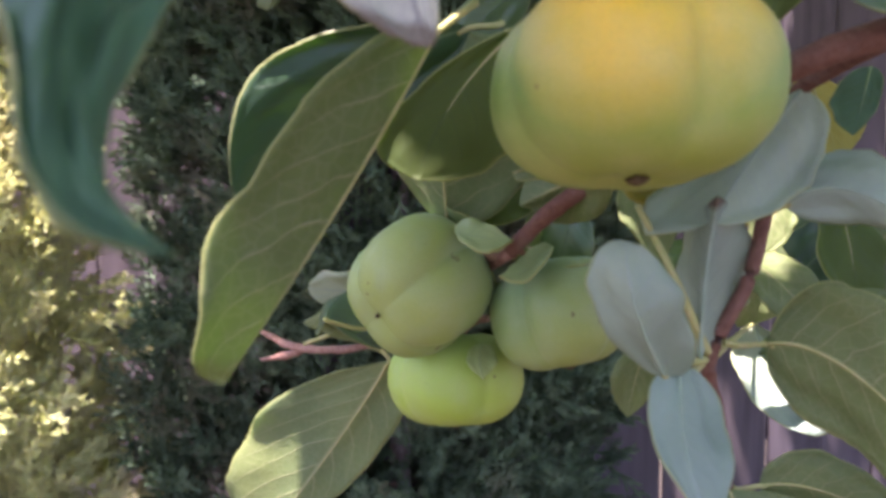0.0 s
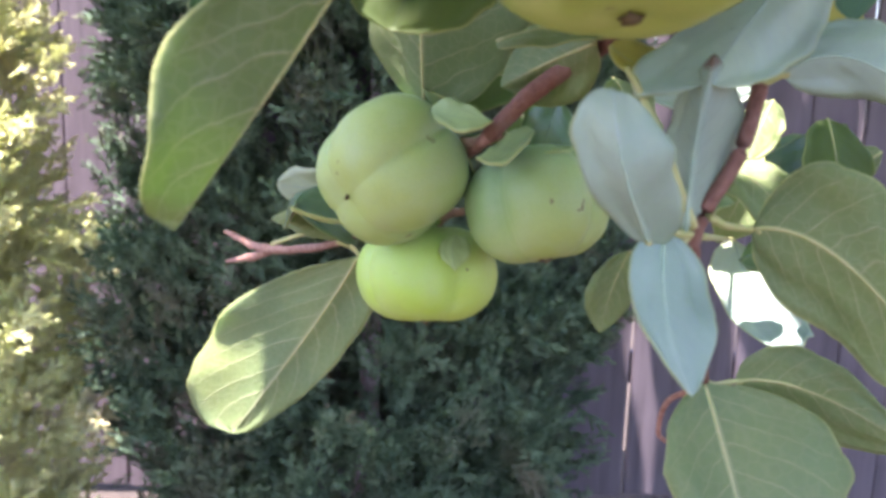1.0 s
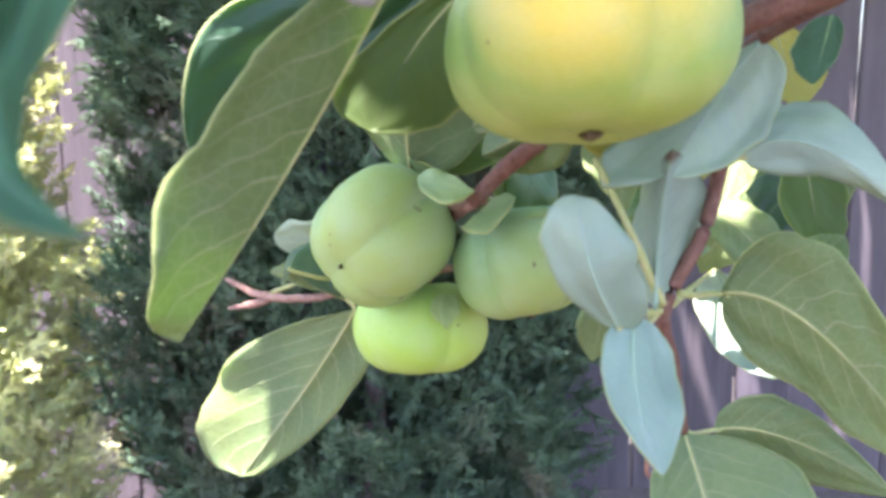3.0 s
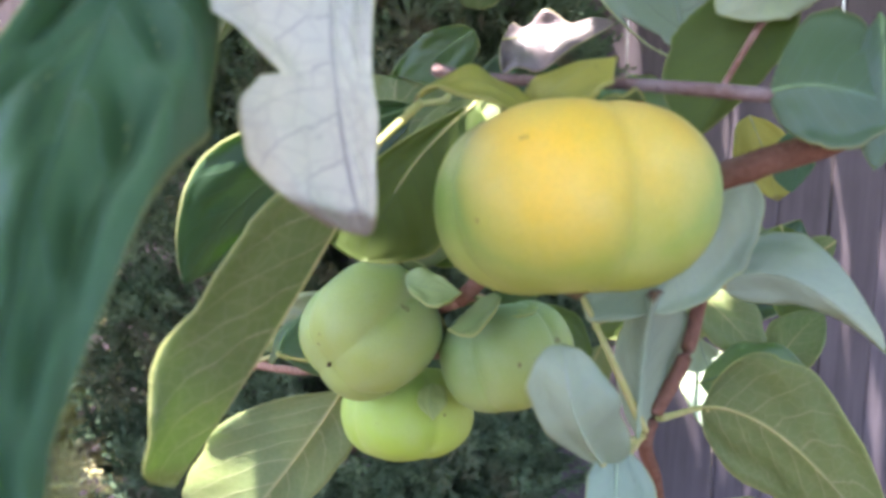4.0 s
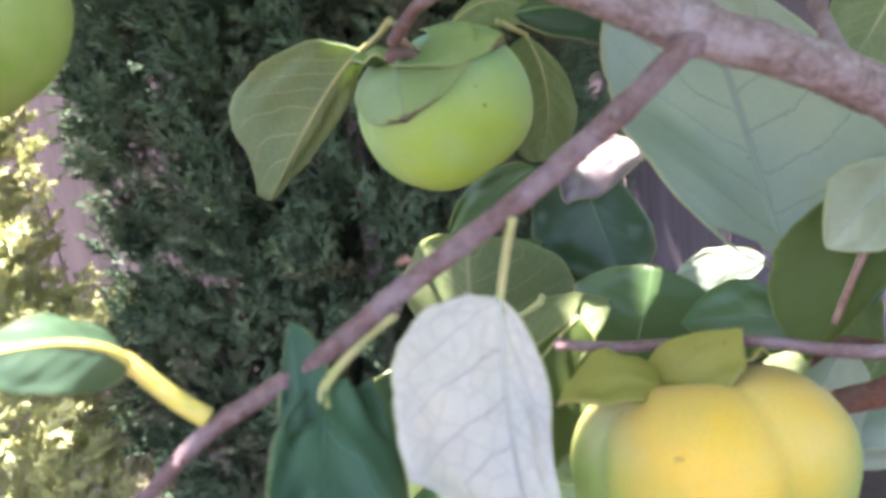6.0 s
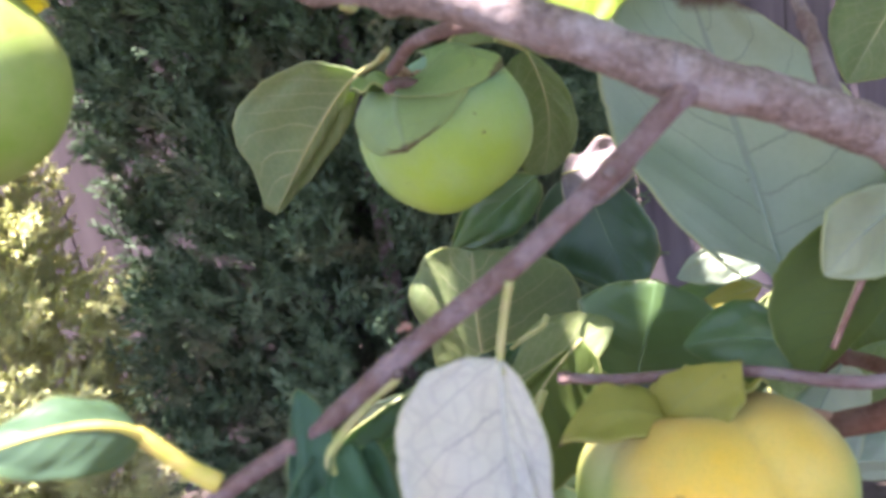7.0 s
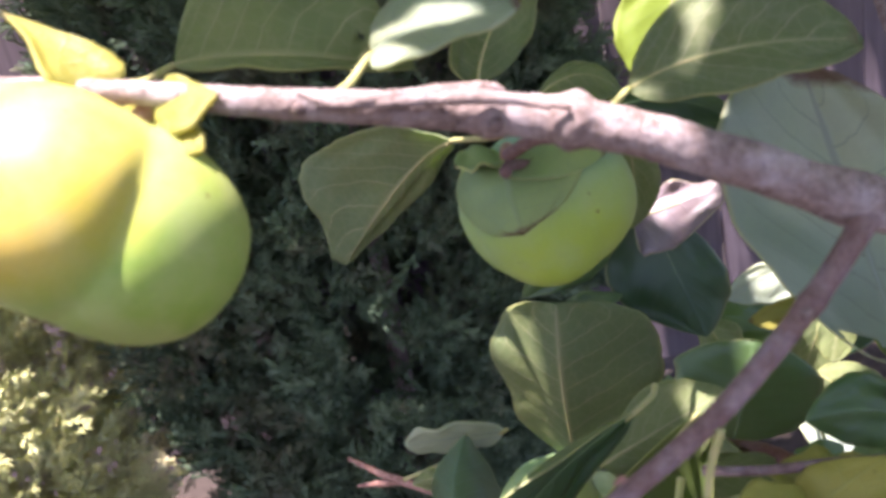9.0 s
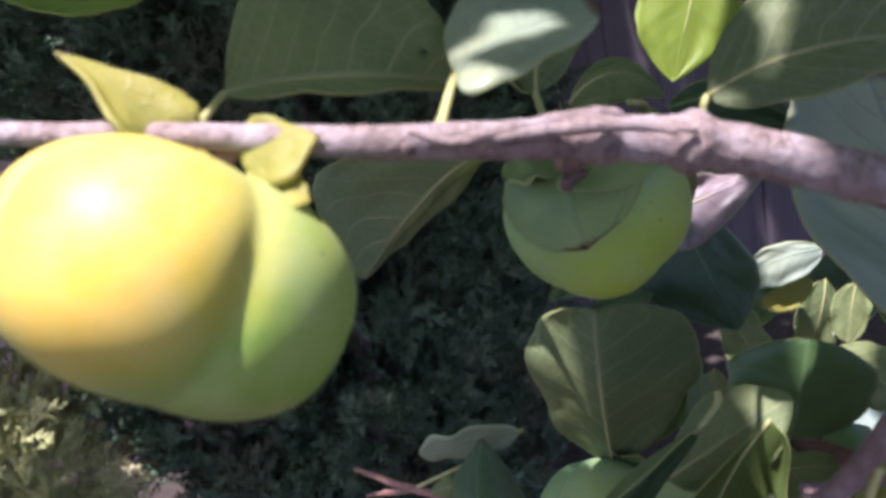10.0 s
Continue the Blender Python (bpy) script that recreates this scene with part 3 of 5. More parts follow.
            dv.append((rr * math.cos(a), rr * math.sin(a), top + hh))
    for i in range(3):
        for j in range(16):
            df.append((i * 16 + j, i * 16 + (j + 1) % 16, (i + 1) * 16 + (j + 1) % 16, (i + 1) * 16 + j))
    disc = part("calyx_disc", dv, df, STALK, thing)
    disc.matrix_basis = turn
    if scar:
        sv, sf = [], []
        for k in range(5):
            a = 2 * math.pi * k / 5 + 0.3
            ln = radius * scar * (1 + 0.5 * (k % 2))
            q = np.array((math.cos(a), math.sin(a), 0.0)) * ln
            s = np.array((-math.sin(a), math.cos(a), 0.0)) * ln * 0.28
            z0 = -hz * 0.935
            n0 = len(sv)
            sv += [(0, 0, z0 - 0.0022), tuple(q * 0.5 + s + (0, 0, z0 - 0.0008)), tuple(q + (0, 0, z0 - 0.0004)), tuple(q * 0.5 - s + (0, 0, z0 - 0.0008)), (0, 0, z0 + 0.002)]
            sf += [(n0, n0 + 1, n0 + 2), (n0, n0 + 2, n0 + 3), (n0 + 4, n0 + 2, n0 + 1), (n0 + 4, n0 + 3, n0 + 2)]
        mark = part("blossom_scar", sv, sf, SCAR, thing, "dark dried blossom scar")
        mark.matrix_basis = turn
    if stalk_to is not None:
        a = turn @ Vector((0, 0, top - 0.001))
        b = Vector(stalk_to) - c
        m = (a + b) / 2 + (turn @ Vector((0, 0, 0.004)))
        ln = spline([a, m, b], 8)
        v, f, uv = tube_mesh(ln, np.linspace(0.0027, 0.0020, len(ln)), 10, 0.08)
        part("stalk", v, f, STALK, thing, "short woody brown stalk", uvs=uv)
    return thing


def sprig_template(rng, fat=1.0):
    """One feathery juniper spray: an axis with side shoots that carry small spikes."""
    tris = []

    def spike(a, d, length, width):
        d = d / np.linalg.norm(d)
        s = np.cross(d, (0.0, 0.0, 1.0))
        s /= np.linalg.norm(s)
        k = np.cross(d, s)
        r = [a + (s * math.cos(x) + k * math.sin(x)) * width * fat for x in (0, 2.09, 4.19)]
        tip = a + d * length
        tris.extend([(r[0], r[1], tip), (r[1], r[2], tip), (r[2], r[0], tip)])

    x = np.array((1.0, 0.0, 0.0))
    spike(np.zeros(3), x, 1.0, 0.03)
    for i in range(8):
        at = 0.12 + 0.10 * i
        turn = 2.4 * i + 0.5 * rng.random()
        d = np.array((0.85, 0.62 * math.cos(turn), 0.45 * math.sin(turn)))
        ln = (0.40 - 0.030 * i) * (0.75 + 0.5 * rng.random())
        spike(x * at, d, ln, 0.040)
        d = d / np.linalg.norm(d)
        for k in (0.35, 0.7):
            for sg in (1, -1):
                e = d + sg * 0.5 * np.array((-d[1], d[0], 0.8 * (rng.random() - 0.5)))
                spike(x * at + d * ln * k, e, ln * 0.42, 0.036)
    return np.array(tris)


def juniper(name, at, height, girth, clumps, per, size, material, label, seed, stretch=1.0, taper=0.55, fat=1.0, shell=0.40, uneven=0.25):
    """A bushy juniper: trunk and hundreds of upright tufts of fine sprays, uneven in outline, with gaps between the tufts."""
    rng = np.random.default_rng(seed)
    thing = tagged(empty(name, at), label, "conifer", "conifers along the fence")
    line = spline([(0, 0, -0.05), (0.02, 0.01, height * 0.4), (-0.01, 0.0, height * 0.96)], 8)
    v, f, uv = tube_mesh(line, np.linspace(girth * 0.07, 0.006, len(line)), 10, 0.15)
    part("trunk", v, f, BARK, thing, uvs=uv)
    templates = [sprig_template(rng, fat) for _ in range(6)]
    chunks = []
    for k in range(clumps):
        z = height * rng.random() ** 0.9
        ang = 2 * math.pi * rng.random()
        tall = z / height
        env = girth * (0.82 + 0.18 * math.sin(min(1, tall * 1.6) * math.pi)) * (1.0 - taper * max(0, tall - 0.6) / 0.4)
        bump = noise.noise(Vector((math.cos(ang) * 2.2, math.sin(ang) * 2.2, z * 3.2 + seed))) * uneven
        depth = 1.0 - shell * rng.random() ** 2.0
        out = np.array((math.cos(ang) * stretch, math.sin(ang), 0.0))
        core = out * env * (1 + bump) * depth + np.array((0, 0, z))
        lead = out * 0.7 + np.array((0, 0, 0.75)) + rng.normal(0, 0.25, 3)
        lead /= np.linalg.norm(lead)
        big = 0.7 + 0.6 * rng.random()
        for _ in range(int(per * big)):
            d = lead + rng.normal(0, 0.42, 3)
            d /= np.linalg.norm(d)
            s = np.cross(d, rng.normal(0, 1, 3))
            s /= np.linalg.norm(s)
            sc = size * big * (0.6 + 0.7 * rng.random())
            root = core + lead * rng.uniform(-0.06, 0.05) + rng.normal(0, 0.018, 3)
            chunks.append(templates[int(rng.integers(6))] @ (np.stack([d, s, np.cross(d, s)]) * sc) + root)
    tri = np.concatenate(chunks).reshape(-1, 3)
    triangles("foliage", tri, material, thing)
    return thing


def triangles(name, tri, material, parent, uvs=None):
    """A great many loose triangles as one mesh."""
    me = bpy.data.meshes.new(name)
    nv = len(tri)
    me.vertices.add(nv)
    me.vertices.foreach_set("co", np.asarray(tri, dtype=np.float32).ravel())
    me.loops.add(nv)
    me.loops.foreach_set("vertex_index", np.arange(nv, dtype=np.int32))
    me.polygons.add(nv // 3)
    me.polygons.foreach_set("loop_start", np.arange(0, nv, 3, dtype=np.int32))
    if uvs is not None:
        me.uv_layers.new(name="UVMap").data.foreach_set("uv", np.asarray(uvs, dtype=np.float32).ravel())
    me.materials.append(material)
    me.update()
    me.validate()
    ob = new(name, me)
    ob.parent = parent
    return tagged(ob, kind="stuff")


def crown(parent, home, count, spots, seed):
    """Unseen leaves added over and behind the eye to block sun: folded blades in boxes (x, y, z ranges, share)."""
    rng = np.random.default_rng(seed)
    tri, uvs = [], []
    total = sum(s[-1] for s in spots)
    for x0, x1, y0, y1, z0, z1, share in spots:
        for _ in range(int(count * share / total)):
            p = np.array((rng.uniform(x0, x1), rng.uniform(y0, y1), rng.uniform(z0, z1))) - home
            d = np.array((rng.normal(0, 1), rng.normal(0, 1), rng.normal(-0.5, 0.4)))
            d /= np.linalg.norm(d)
            s = np.cross(d, np.array((rng.normal(0, 0.5), rng.normal(0, 0.5), 1.0)))
            s /= np.linalg.norm(s)
            n = np.cross(s, d)
            ln, wd = rng.uniform(0.07, 0.12), rng.uniform(0.024, 0.036)
            rib = [p + d * ln * k + n * 0.01 * math.sin(k * 3) for k in (0, 0.22, 0.5, 0.78, 1.0)]
            for sg in (1, -1):
                edge = [q + (s * sg + n * 0.25) * wd * w for q, w in zip(rib, (0.0, 0.78, 1.0, 0.62, 0.0))]
                ev = 0.5 + 0.5 * sg
                for k in range(4):
                    a, b = k / 4, (k + 1) / 4
                    tri += [rib[k], rib[k + 1], edge[k + 1], rib[k], edge[k + 1], edge[k]]
                    uvs += [(a, 0.5), (b, 0.5), (b, ev), (a, 0.5), (b, ev), (a, ev)]
    return triangles("crown", np.array(tri), LEAF_TOP, parent, uvs)


def canopy(parent, home, region, level, gaps, seed):
    """Unseen leafy roof added above the fruit to shape the light: overlapping blades that face the sun, with sun holes
    (x, y, radius) between them.
    """
    tri, uvs = [], []
    sun_way = np.array(SUN_FROM)
    x0, x1, y0, y1 = region
    for ix, gx in enumerate(np.arange(x0, x1, 0.033)):
        for iy, gy in enumerate(np.arange(y0, y1, 0.033)):
            rng = np.random.default_rng([seed, ix, iy])
            p = np.array((gx + rng.uniform(-0.016, 0.016), gy + rng.uniform(-0.016, 0.016), level))
            ex, ey = (2 * p[0] - x0 - x1) / (x1 - x0), (2 * p[1] - y0 - y1) / (y1 - y0)
            rim = ex * ex + ey * ey
            if rim > 0.95 + 0.45 * noise.noise(Vector((p[0] * 5, p[1] * 5, seed))):
                continue
            for attempt in range(10):
                n = sun_way + rng.normal(0, 0.22, 3)
                n /= np.linalg.norm(n)
                d = np.cross(n, rng.normal(0, 1, 3))
                d /= np.linalg.norm(d)
                s = np.cross(d, n)
                small = 1 - 0.07 * attempt
                ln, wd = rng.uniform(0.075, 0.10) * small, rng.uniform(0.026, 0.034) * small
                flat = (d[:2] - sun_way[:2] * (d[2] / sun_way[2])) * (ln / 2)
                if not any(np.linalg.norm(p[:2] + flat * q - (hx, hy)) < hr + wd for hx, hy, hr in gaps for q in (-1.0, -0.5, 0.0, 0.5, 1.0)):
                    break
            else:
                continue
            p = p + sun_way * (0.22 * (1 - min(1.0, rim)) + 0.08 * noise.noise(Vector((p[0] * 9, p[1] * 9, 2.0))))
            p = p + sun_way * rng.uniform(-0.05, 0.12) - home
            rib = [p + d * ln * (k - 0.5) + n * 0.006 * math.sin(k * 3) for k in (0, 0.22, 0.5, 0.78, 1.0)]
            for sg in (1, -1):
                edge = [q + (s * sg + n * 0.2) * wd * w for q, w in zip(rib, (0.0, 0.78, 1.0, 0.62, 0.0))]
                ev = 0.5 + 0.5 * sg
                for k in range(4):
                    a, b = k / 4, (k + 1) / 4
                    tri += [rib[k], rib[k + 1], edge[k + 1], rib[k], edge[k + 1], edge[k]]
                    uvs += [(a, 0.5), (b, 0.5), (b, ev), (a, 0.5), (b, ev), (a, ev)]
    return triangles("canopy", np.array(tri), LEAF_TOP, parent, uvs)

# ---- ground and fence ----
def ground():
    n, verts, faces = 60, [], []
    xs = np.sign(np.linspace(-1, 1, n)) * np.abs(np.linspace(-1, 1, n)) ** 3 * 60
    for yy in xs:
        for xx in xs:
            verts.append((xx, yy + 1.5, 0.03 * noise.noise(Vector((xx * 1.5, yy * 1.5, 0))) + 0.012 * noise.noise(Vector((xx * 7, yy * 7, 3)))))
    for i in range(n - 1):
        for j in range(n - 1):
            faces.append((i * n + j, i * n + j + 1, (i + 1) * n + j + 1, (i + 1) * n + j))
    ob = part("ground", verts, faces, SOIL, None)
    return tagged(ob, "dry bare brown soil with litter below the trees", "ground", kind="structure")


ground()


def fence():
    thing = tagged(empty("fence", (0, FENCE_Y, 0)), "weathered brown wooden board fence in shade behind the conifers", "fence")
    rng = random.Random(4)
    meshes = []
    for k in range(3):
        bm = bmesh.new()
        bmesh.ops.create_cube(bm, size=1.0)
        bmesh.ops.scale(bm, vec=(0.138, 0.02, 1.85), verts=bm.verts)
        bmesh.ops.bevel(bm, geom=bm.edges[:], offset=0.003, segments=1, affect="EDGES")
        for v in bm.verts:
            v.co.y += 0.003 * noise.noise(Vector((v.co.x * 9, k * 5, v.co.z * 2)))
        me = bpy.data.meshes.new("board")
        bm.to_mesh(me)
        bm.free()
        me.materials.append(BOARD)
        meshes.append(me)
    x = -2.955
    while x < 3.6:
        ob = new("board", meshes[rng.randrange(3)])
        ob.parent = thing
        ob.location = (x, rng.uniform(-0.004, 0.004), 0.95 + rng.uniform(-0.015, 0.015))
        ob.rotation_euler = (0, radians(rng.uniform(-0.25, 0.25)), 0)
        x += 0.138 + (0.006 if any(abs(x + 0.07 - q) < 0.075 for q in (0.60, 0.90, 1.13, 1.5)) else 0.0005)
    for z in (0.4, 1.5):
        bm = bmesh.new()
        bmesh.ops.create_cube(bm, size=1.0)
        bmesh.ops.scale(bm, vec=(6.8, 0.04, 0.09), verts=bm.verts)
        bmesh.ops.translate(bm, vec=(0.3, 0.033, z), verts=bm.verts)
        bmesh.ops.bevel(bm, geom=bm.edges[:], offset=0.004, segments=1, affect="EDGES")
        me = bpy.data.meshes.new("rail")
        bm.to_mesh(me)
        bm.free()
        me.materials.append(BOARD)
        new("rail", me).parent = thing


FENCE_Y = 2.35
fence()

# ---- conifers ----
juniper("juniper", (-0.12, 1.93, 0.0), 2.7, 0.41, 2250, 15, 0.070, NEEDLES_BLUE, "tall dense blue-green juniper standing in shade before a fence", 3, stretch=1.24, fat=0.8, shell=0.6)
juniper("juniper", (-1.01, 1.58, 0.0), 1.85, 0.37, 1250, 13, 0.056, NEEDLES_SUN_PALED, "sunlit yellow-green juniper with some browned sprays", 8, fat=1.15, shell=0.55, uneven=0.22)

# ---- persimmon tree: stems ----
tree = tagged(empty("persimmon_tree", (1.15, 0.55, 0.0)), "persimmon tree with grey-brown bark, broad green leaves and ripening fruit", "tree")
HOME = np.array((1.15, 0.55, 0.0))


def shifted(points):
    return [tuple(np.array(p, float) - HOME) for p in points]


def tree_stem(points, radii, material, label="", **kw):
    return stem(kw.pop("name", "branch"), shifted(points), radii, material, tree, label, **kw)


def tree_leaf(base, mid, tip, left, right, front, behind, petiole=None, **kw):
    pts = shifted([base, mid, tip, left, right])
    if "low" in kw:
        kw["low"] = shifted([kw["low"]])[0]
    return leaf(tree, *pts, front, behind, None if petiole is None else shifted([petiole])[0], **kw)


tree_stem([(1.15, 0.55, -0.05), (1.13, 0.56, 0.5), (1.10, 0.52, 1.0), (1.02, 0.46, 1.5), (0.95, 0.40, 2.1)], [0.06, 0.052, 0.045, 0.036, 0.02], BARK, name="trunk", rough=0.12, sides=18)
tree_stem([(-0.2080, 0.3479, 1.3927), (-0.1372, 0.3029, 1.3819), (-0.0910, 0.2786, 1.3751), (-0.0574, 0.2674, 1.3677), (-0.0309, 0.2682, 1.3608), (-0.0031, 0.2742, 1.3524), (0.0164, 0.2682, 1.3477), (0.0417, 0.2645, 1.3371), (0.0842, 0.2569, 1.3152), (0.1085, 0.2558, 1.3048), (0.1338, 0.2574, 1.2913), (0.2328, 0.2727, 1.2382), (0.62, 0.38, 1.23), (1.11, 0.53, 1.16)],
          [0.0026, 0.0028, 0.003, 0.0036, 0.0043, 0.0052, 0.0058, 0.006, 0.0066, 0.0064, 0.0066, 0.008, 0.011, 0.016], BARK,
          "thick grey-brown bough with peeling bark", knots=((0.385, 0.28), (0.46, 0.35), (0.61, 0.15)), rough=0.09, sides=20, steps=16)
tree_stem([(0.0862, 0.2565, 1.3142), (0.0765, 0.2477, 1.3098), (0.0581, 0.2374, 1.2988), (0.0311, 0.2255, 1.2845), (0.0042, 0.2204, 1.2705), (-0.0165, 0.2162, 1.2585), (-0.0418, 0.2130, 1.2471), (-0.0616, 0.2126, 1.2317), (-0.0794, 0.2166, 1.2248), (-0.1268, 0.2279, 1.2027)],
          [0.0042, 0.0031, 0.0029, 0.0027, 0.0025, 0.0023, 0.0021, 0.0019, 0.0016, 0.0012], BARK_SHOOT,
          "slender purple-grey side shoot with ring scars", knots=((0.21, 0.14), (0.46, 0.14), (0.78, 0.2)), rough=0.05, steps=14)
tree_stem([(0.0418, 0.2667, 1.3358), (0.0290, 0.2955, 1.3335), (0.0187, 0.3308, 1.3283), (0.0106, 0.3540, 1.3186)], [0.0024, 0.0022, 0.0022, 0.0024], BARK_SHOOT, name="twig", rough=0.1)
tree_stem([(0.1611, 0.3834, 1.3476), (0.1494, 0.3448, 1.3264), (0.1374, 0.3038, 1.3136), (0.1225, 0.2588, 1.3014)], [0.0018, 0.0021, 0.0024, 0.003], BARK_SHOOT, name="twig", knots=((0.6, 0.3),))
# boughs at the height of the hanging cluster
tree_stem([(0.0582, 0.4046, 1.1259), (0.0738, 0.3937, 1.1436), (0.0957, 0.3718, 1.1623), (0.1120, 0.3112, 1.1791), (0.1320, 0.2779, 1.1950), (0.1578, 0.2717, 1.2046), (0.2126, 0.2843, 1.2171), (0.55, 0.42, 1.22), (1.12, 0.53, 1.06)],
          [0.0036, 0.0040, 0.0042, 0.0040, 0.0042, 0.0044, 0.0055, 0.009, 0.014], BARK_RED, "dark red-brown branch that carries the fruit cluster", rough=0.09, steps=12)
tree_stem([(0.1614, 0.2756, 1.2046), (0.1521, 0.3306, 1.1879), (0.1410, 0.3175, 1.1520), (0.1338, 0.3107, 1.1280), (0.1193, 0.3037, 1.1025), (0.1291, 0.3239, 1.0757), (0.1428, 0.3539, 1.0373)],
          [0.0030, 0.0028, 0.0028, 0.0026, 0.0028, 0.0022, 0.0018], BARK_RED, "dark hanging shoot with a leafy end", rough=0.09)
tree_stem([(0.0450, 0.2800, 1.2272), (0.0633, 0.2776, 1.2243), (0.1001, 0.2717, 1.2227), (0.1367, 0.2583, 1.2196), (0.2039, 0.2842, 1.2146), (0.6, 0.45, 1.24), (1.12, 0.53, 1.1)], [0.0016, 0.0017, 0.0018, 0.0022, 0.0028, 0.006, 0.01], BARK_SHOOT, name="twig", knots=((0.02, 0.5),))
tree_stem([(0.1913, 0.3098, 1.2796), (0.1669, 0.2976, 1.2612), (0.1473, 0.2894, 1.2429), (0.1310, 0.2818, 1.2196)], [0.0016, 0.0014, 0.0012, 0.001], RED_TWIG, name="twig")
tree_stem([(0.0148, 0.4737, 1.0826), (-0.0193, 0.5099, 1.0583), (-0.0712, 0.5782, 1.0413), (-0.1048, 0.6100, 1.0463)], [0.0022, 0.0021, 0.0030, 0.0016], RED_TWIG, name="twig", rough=0.35)
tree_stem([(-0.0630, 0.5733, 1.0424), (-0.0853, 0.5918, 1.0322), (-0.1020, 0.6012, 1.0277)], [0.0024, 0.0024, 0.0012], RED_TWIG, name="twig", rough=0.35)
tree_stem([(0.0582, 0.4046, 1.1259), (0.0411, 0.4478, 1.1068), (0.0148, 0.4737, 1.0826)], [0.003, 0.0026, 0.0022], RED_TWIG, name="twig")
tree_stem([(0.1416, 0.3534, 1.0346), (0.1417, 0.3979, 1.0124), (0.1430, 0.4142, 0.9917), (0.1484, 0.4131, 0.9864)], [0.0014, 0.0013, 0.0012, 0.001], RED_TWIG, name="twig")
tree_stem([(0.0191, 0.3613, 1.3113), (0.0116, 0.3570, 1.3137), (0.0083, 0.3515, 1.3131)], [0.0018, 0.0022, 0.0024], BARK_SHOOT, name="twig")
tree_stem([(0.0956, 0.3086, 1.1532), (0.0991, 0.3005, 1.1445), (0.1055, 0.2952, 1.1301), (0.1176, 0.2997, 1.1050)], [0.0012, 0.0011, 0.0012, 0.0016], PETIOLE, "pale yellow-green leaf stalk", name="twig", rough=0.05)

# bark torn into strands on top of the bough, bud scars and a dry bud
for strand in ([(-0.0479, 0.2606, 1.3694), (-0.0397, 0.2590, 1.3652), (-0.0244, 0.2621, 1.3636), (-0.0063, 0.2641, 1.3600), (0.0146, 0.2610, 1.3529)],
               [(-0.0443, 0.2604, 1.3648), (-0.0300, 0.2603, 1.3631), (-0.0149, 0.2612, 1.3611), (0.0002, 0.2614, 1.3579), (0.0095, 0.2599, 1.3541)],
               [(-0.0342, 0.2624, 1.3644), (-0.0187, 0.2645, 1.3629), (-0.0035, 0.2662, 1.3606), (0.0003, 0.2649, 1.3583)]):
    tree_stem(strand, [0.0006, 0.0013, 0.0016, 0.0013, 0.0007], BARK, "torn strand of bark", name="bark_strand", rough=0.25, sides=8)
for a, b, r in (((-0.0027, 0.2685, 1.3511), (-0.0024, 0.2660, 1.3518), 0.0022), ((0.0167, 0.2632, 1.3485), (0.0169, 0.2607, 1.3489), 0.0024), ((-0.0484, 0.2632, 1.3652), (-0.0485, 0.2614, 1.3661), 0.0016),
                ((0.0575, 0.2350, 1.2996), (0.0573, 0.2330, 1.2999), 0.0022), ((0.0022, 0.2180, 1.2675), (0.0024, 0.2158, 1.2674), 0.0020)):
    mid = tuple((np.array(a) + np.array(b)) / 2)
    tree_stem([a, mid, b], [r * 0.85, r * 0.75, r * 0.3], KNOT, "dark bud scar", name="bud_scar", rough=0.6, sides=10, steps=4)
tree_stem([(0.0065, 0.2204, 1.2766), (0.0058, 0.2197, 1.2775), (0.0039, 0.2189, 1.2766)], [0.0009, 0.0008, 0.0003], RED_TWIG, name="dry_bud", rough=0.3, sides=8, steps=5)

# ---- fruit ----
FRUITS = "persimmons on the tree"
persimmon((0.0848, 0.2655, 1.1898), 0.0400, 0.70, (0.03, -0.25, -1.0), 18, SKIN_YELLOW,
          [(20, 0.022, 0.024, 15, -10, 0.0), (110, 0.026, 0.026, 20, -8, 0.0)],
          LEAF_YELLOW, LEAF_UNDER, "ripe yellow four-lobed persimmon with curled yellowish calyx", (0.1314, 0.2810, 1.1950), groove=0.13, group=FRUITS, deep=270,
          free=(((0.0752, 0.2676, 1.2126), (0.0558, 0.2608, 1.2232), (0.0395, 0.2559, 1.2182), (0.0517, 0.2515, 1.2190), (0.0585, 0.2713, 1.2243)),
                ((0.0729, 0.2679, 1.2136), (0.0828, 0.2641, 1.2240), (0.0969, 0.2651, 1.2300), (0.0900, 0.2541, 1.2183), (0.0765, 0.2746, 1.2237))))
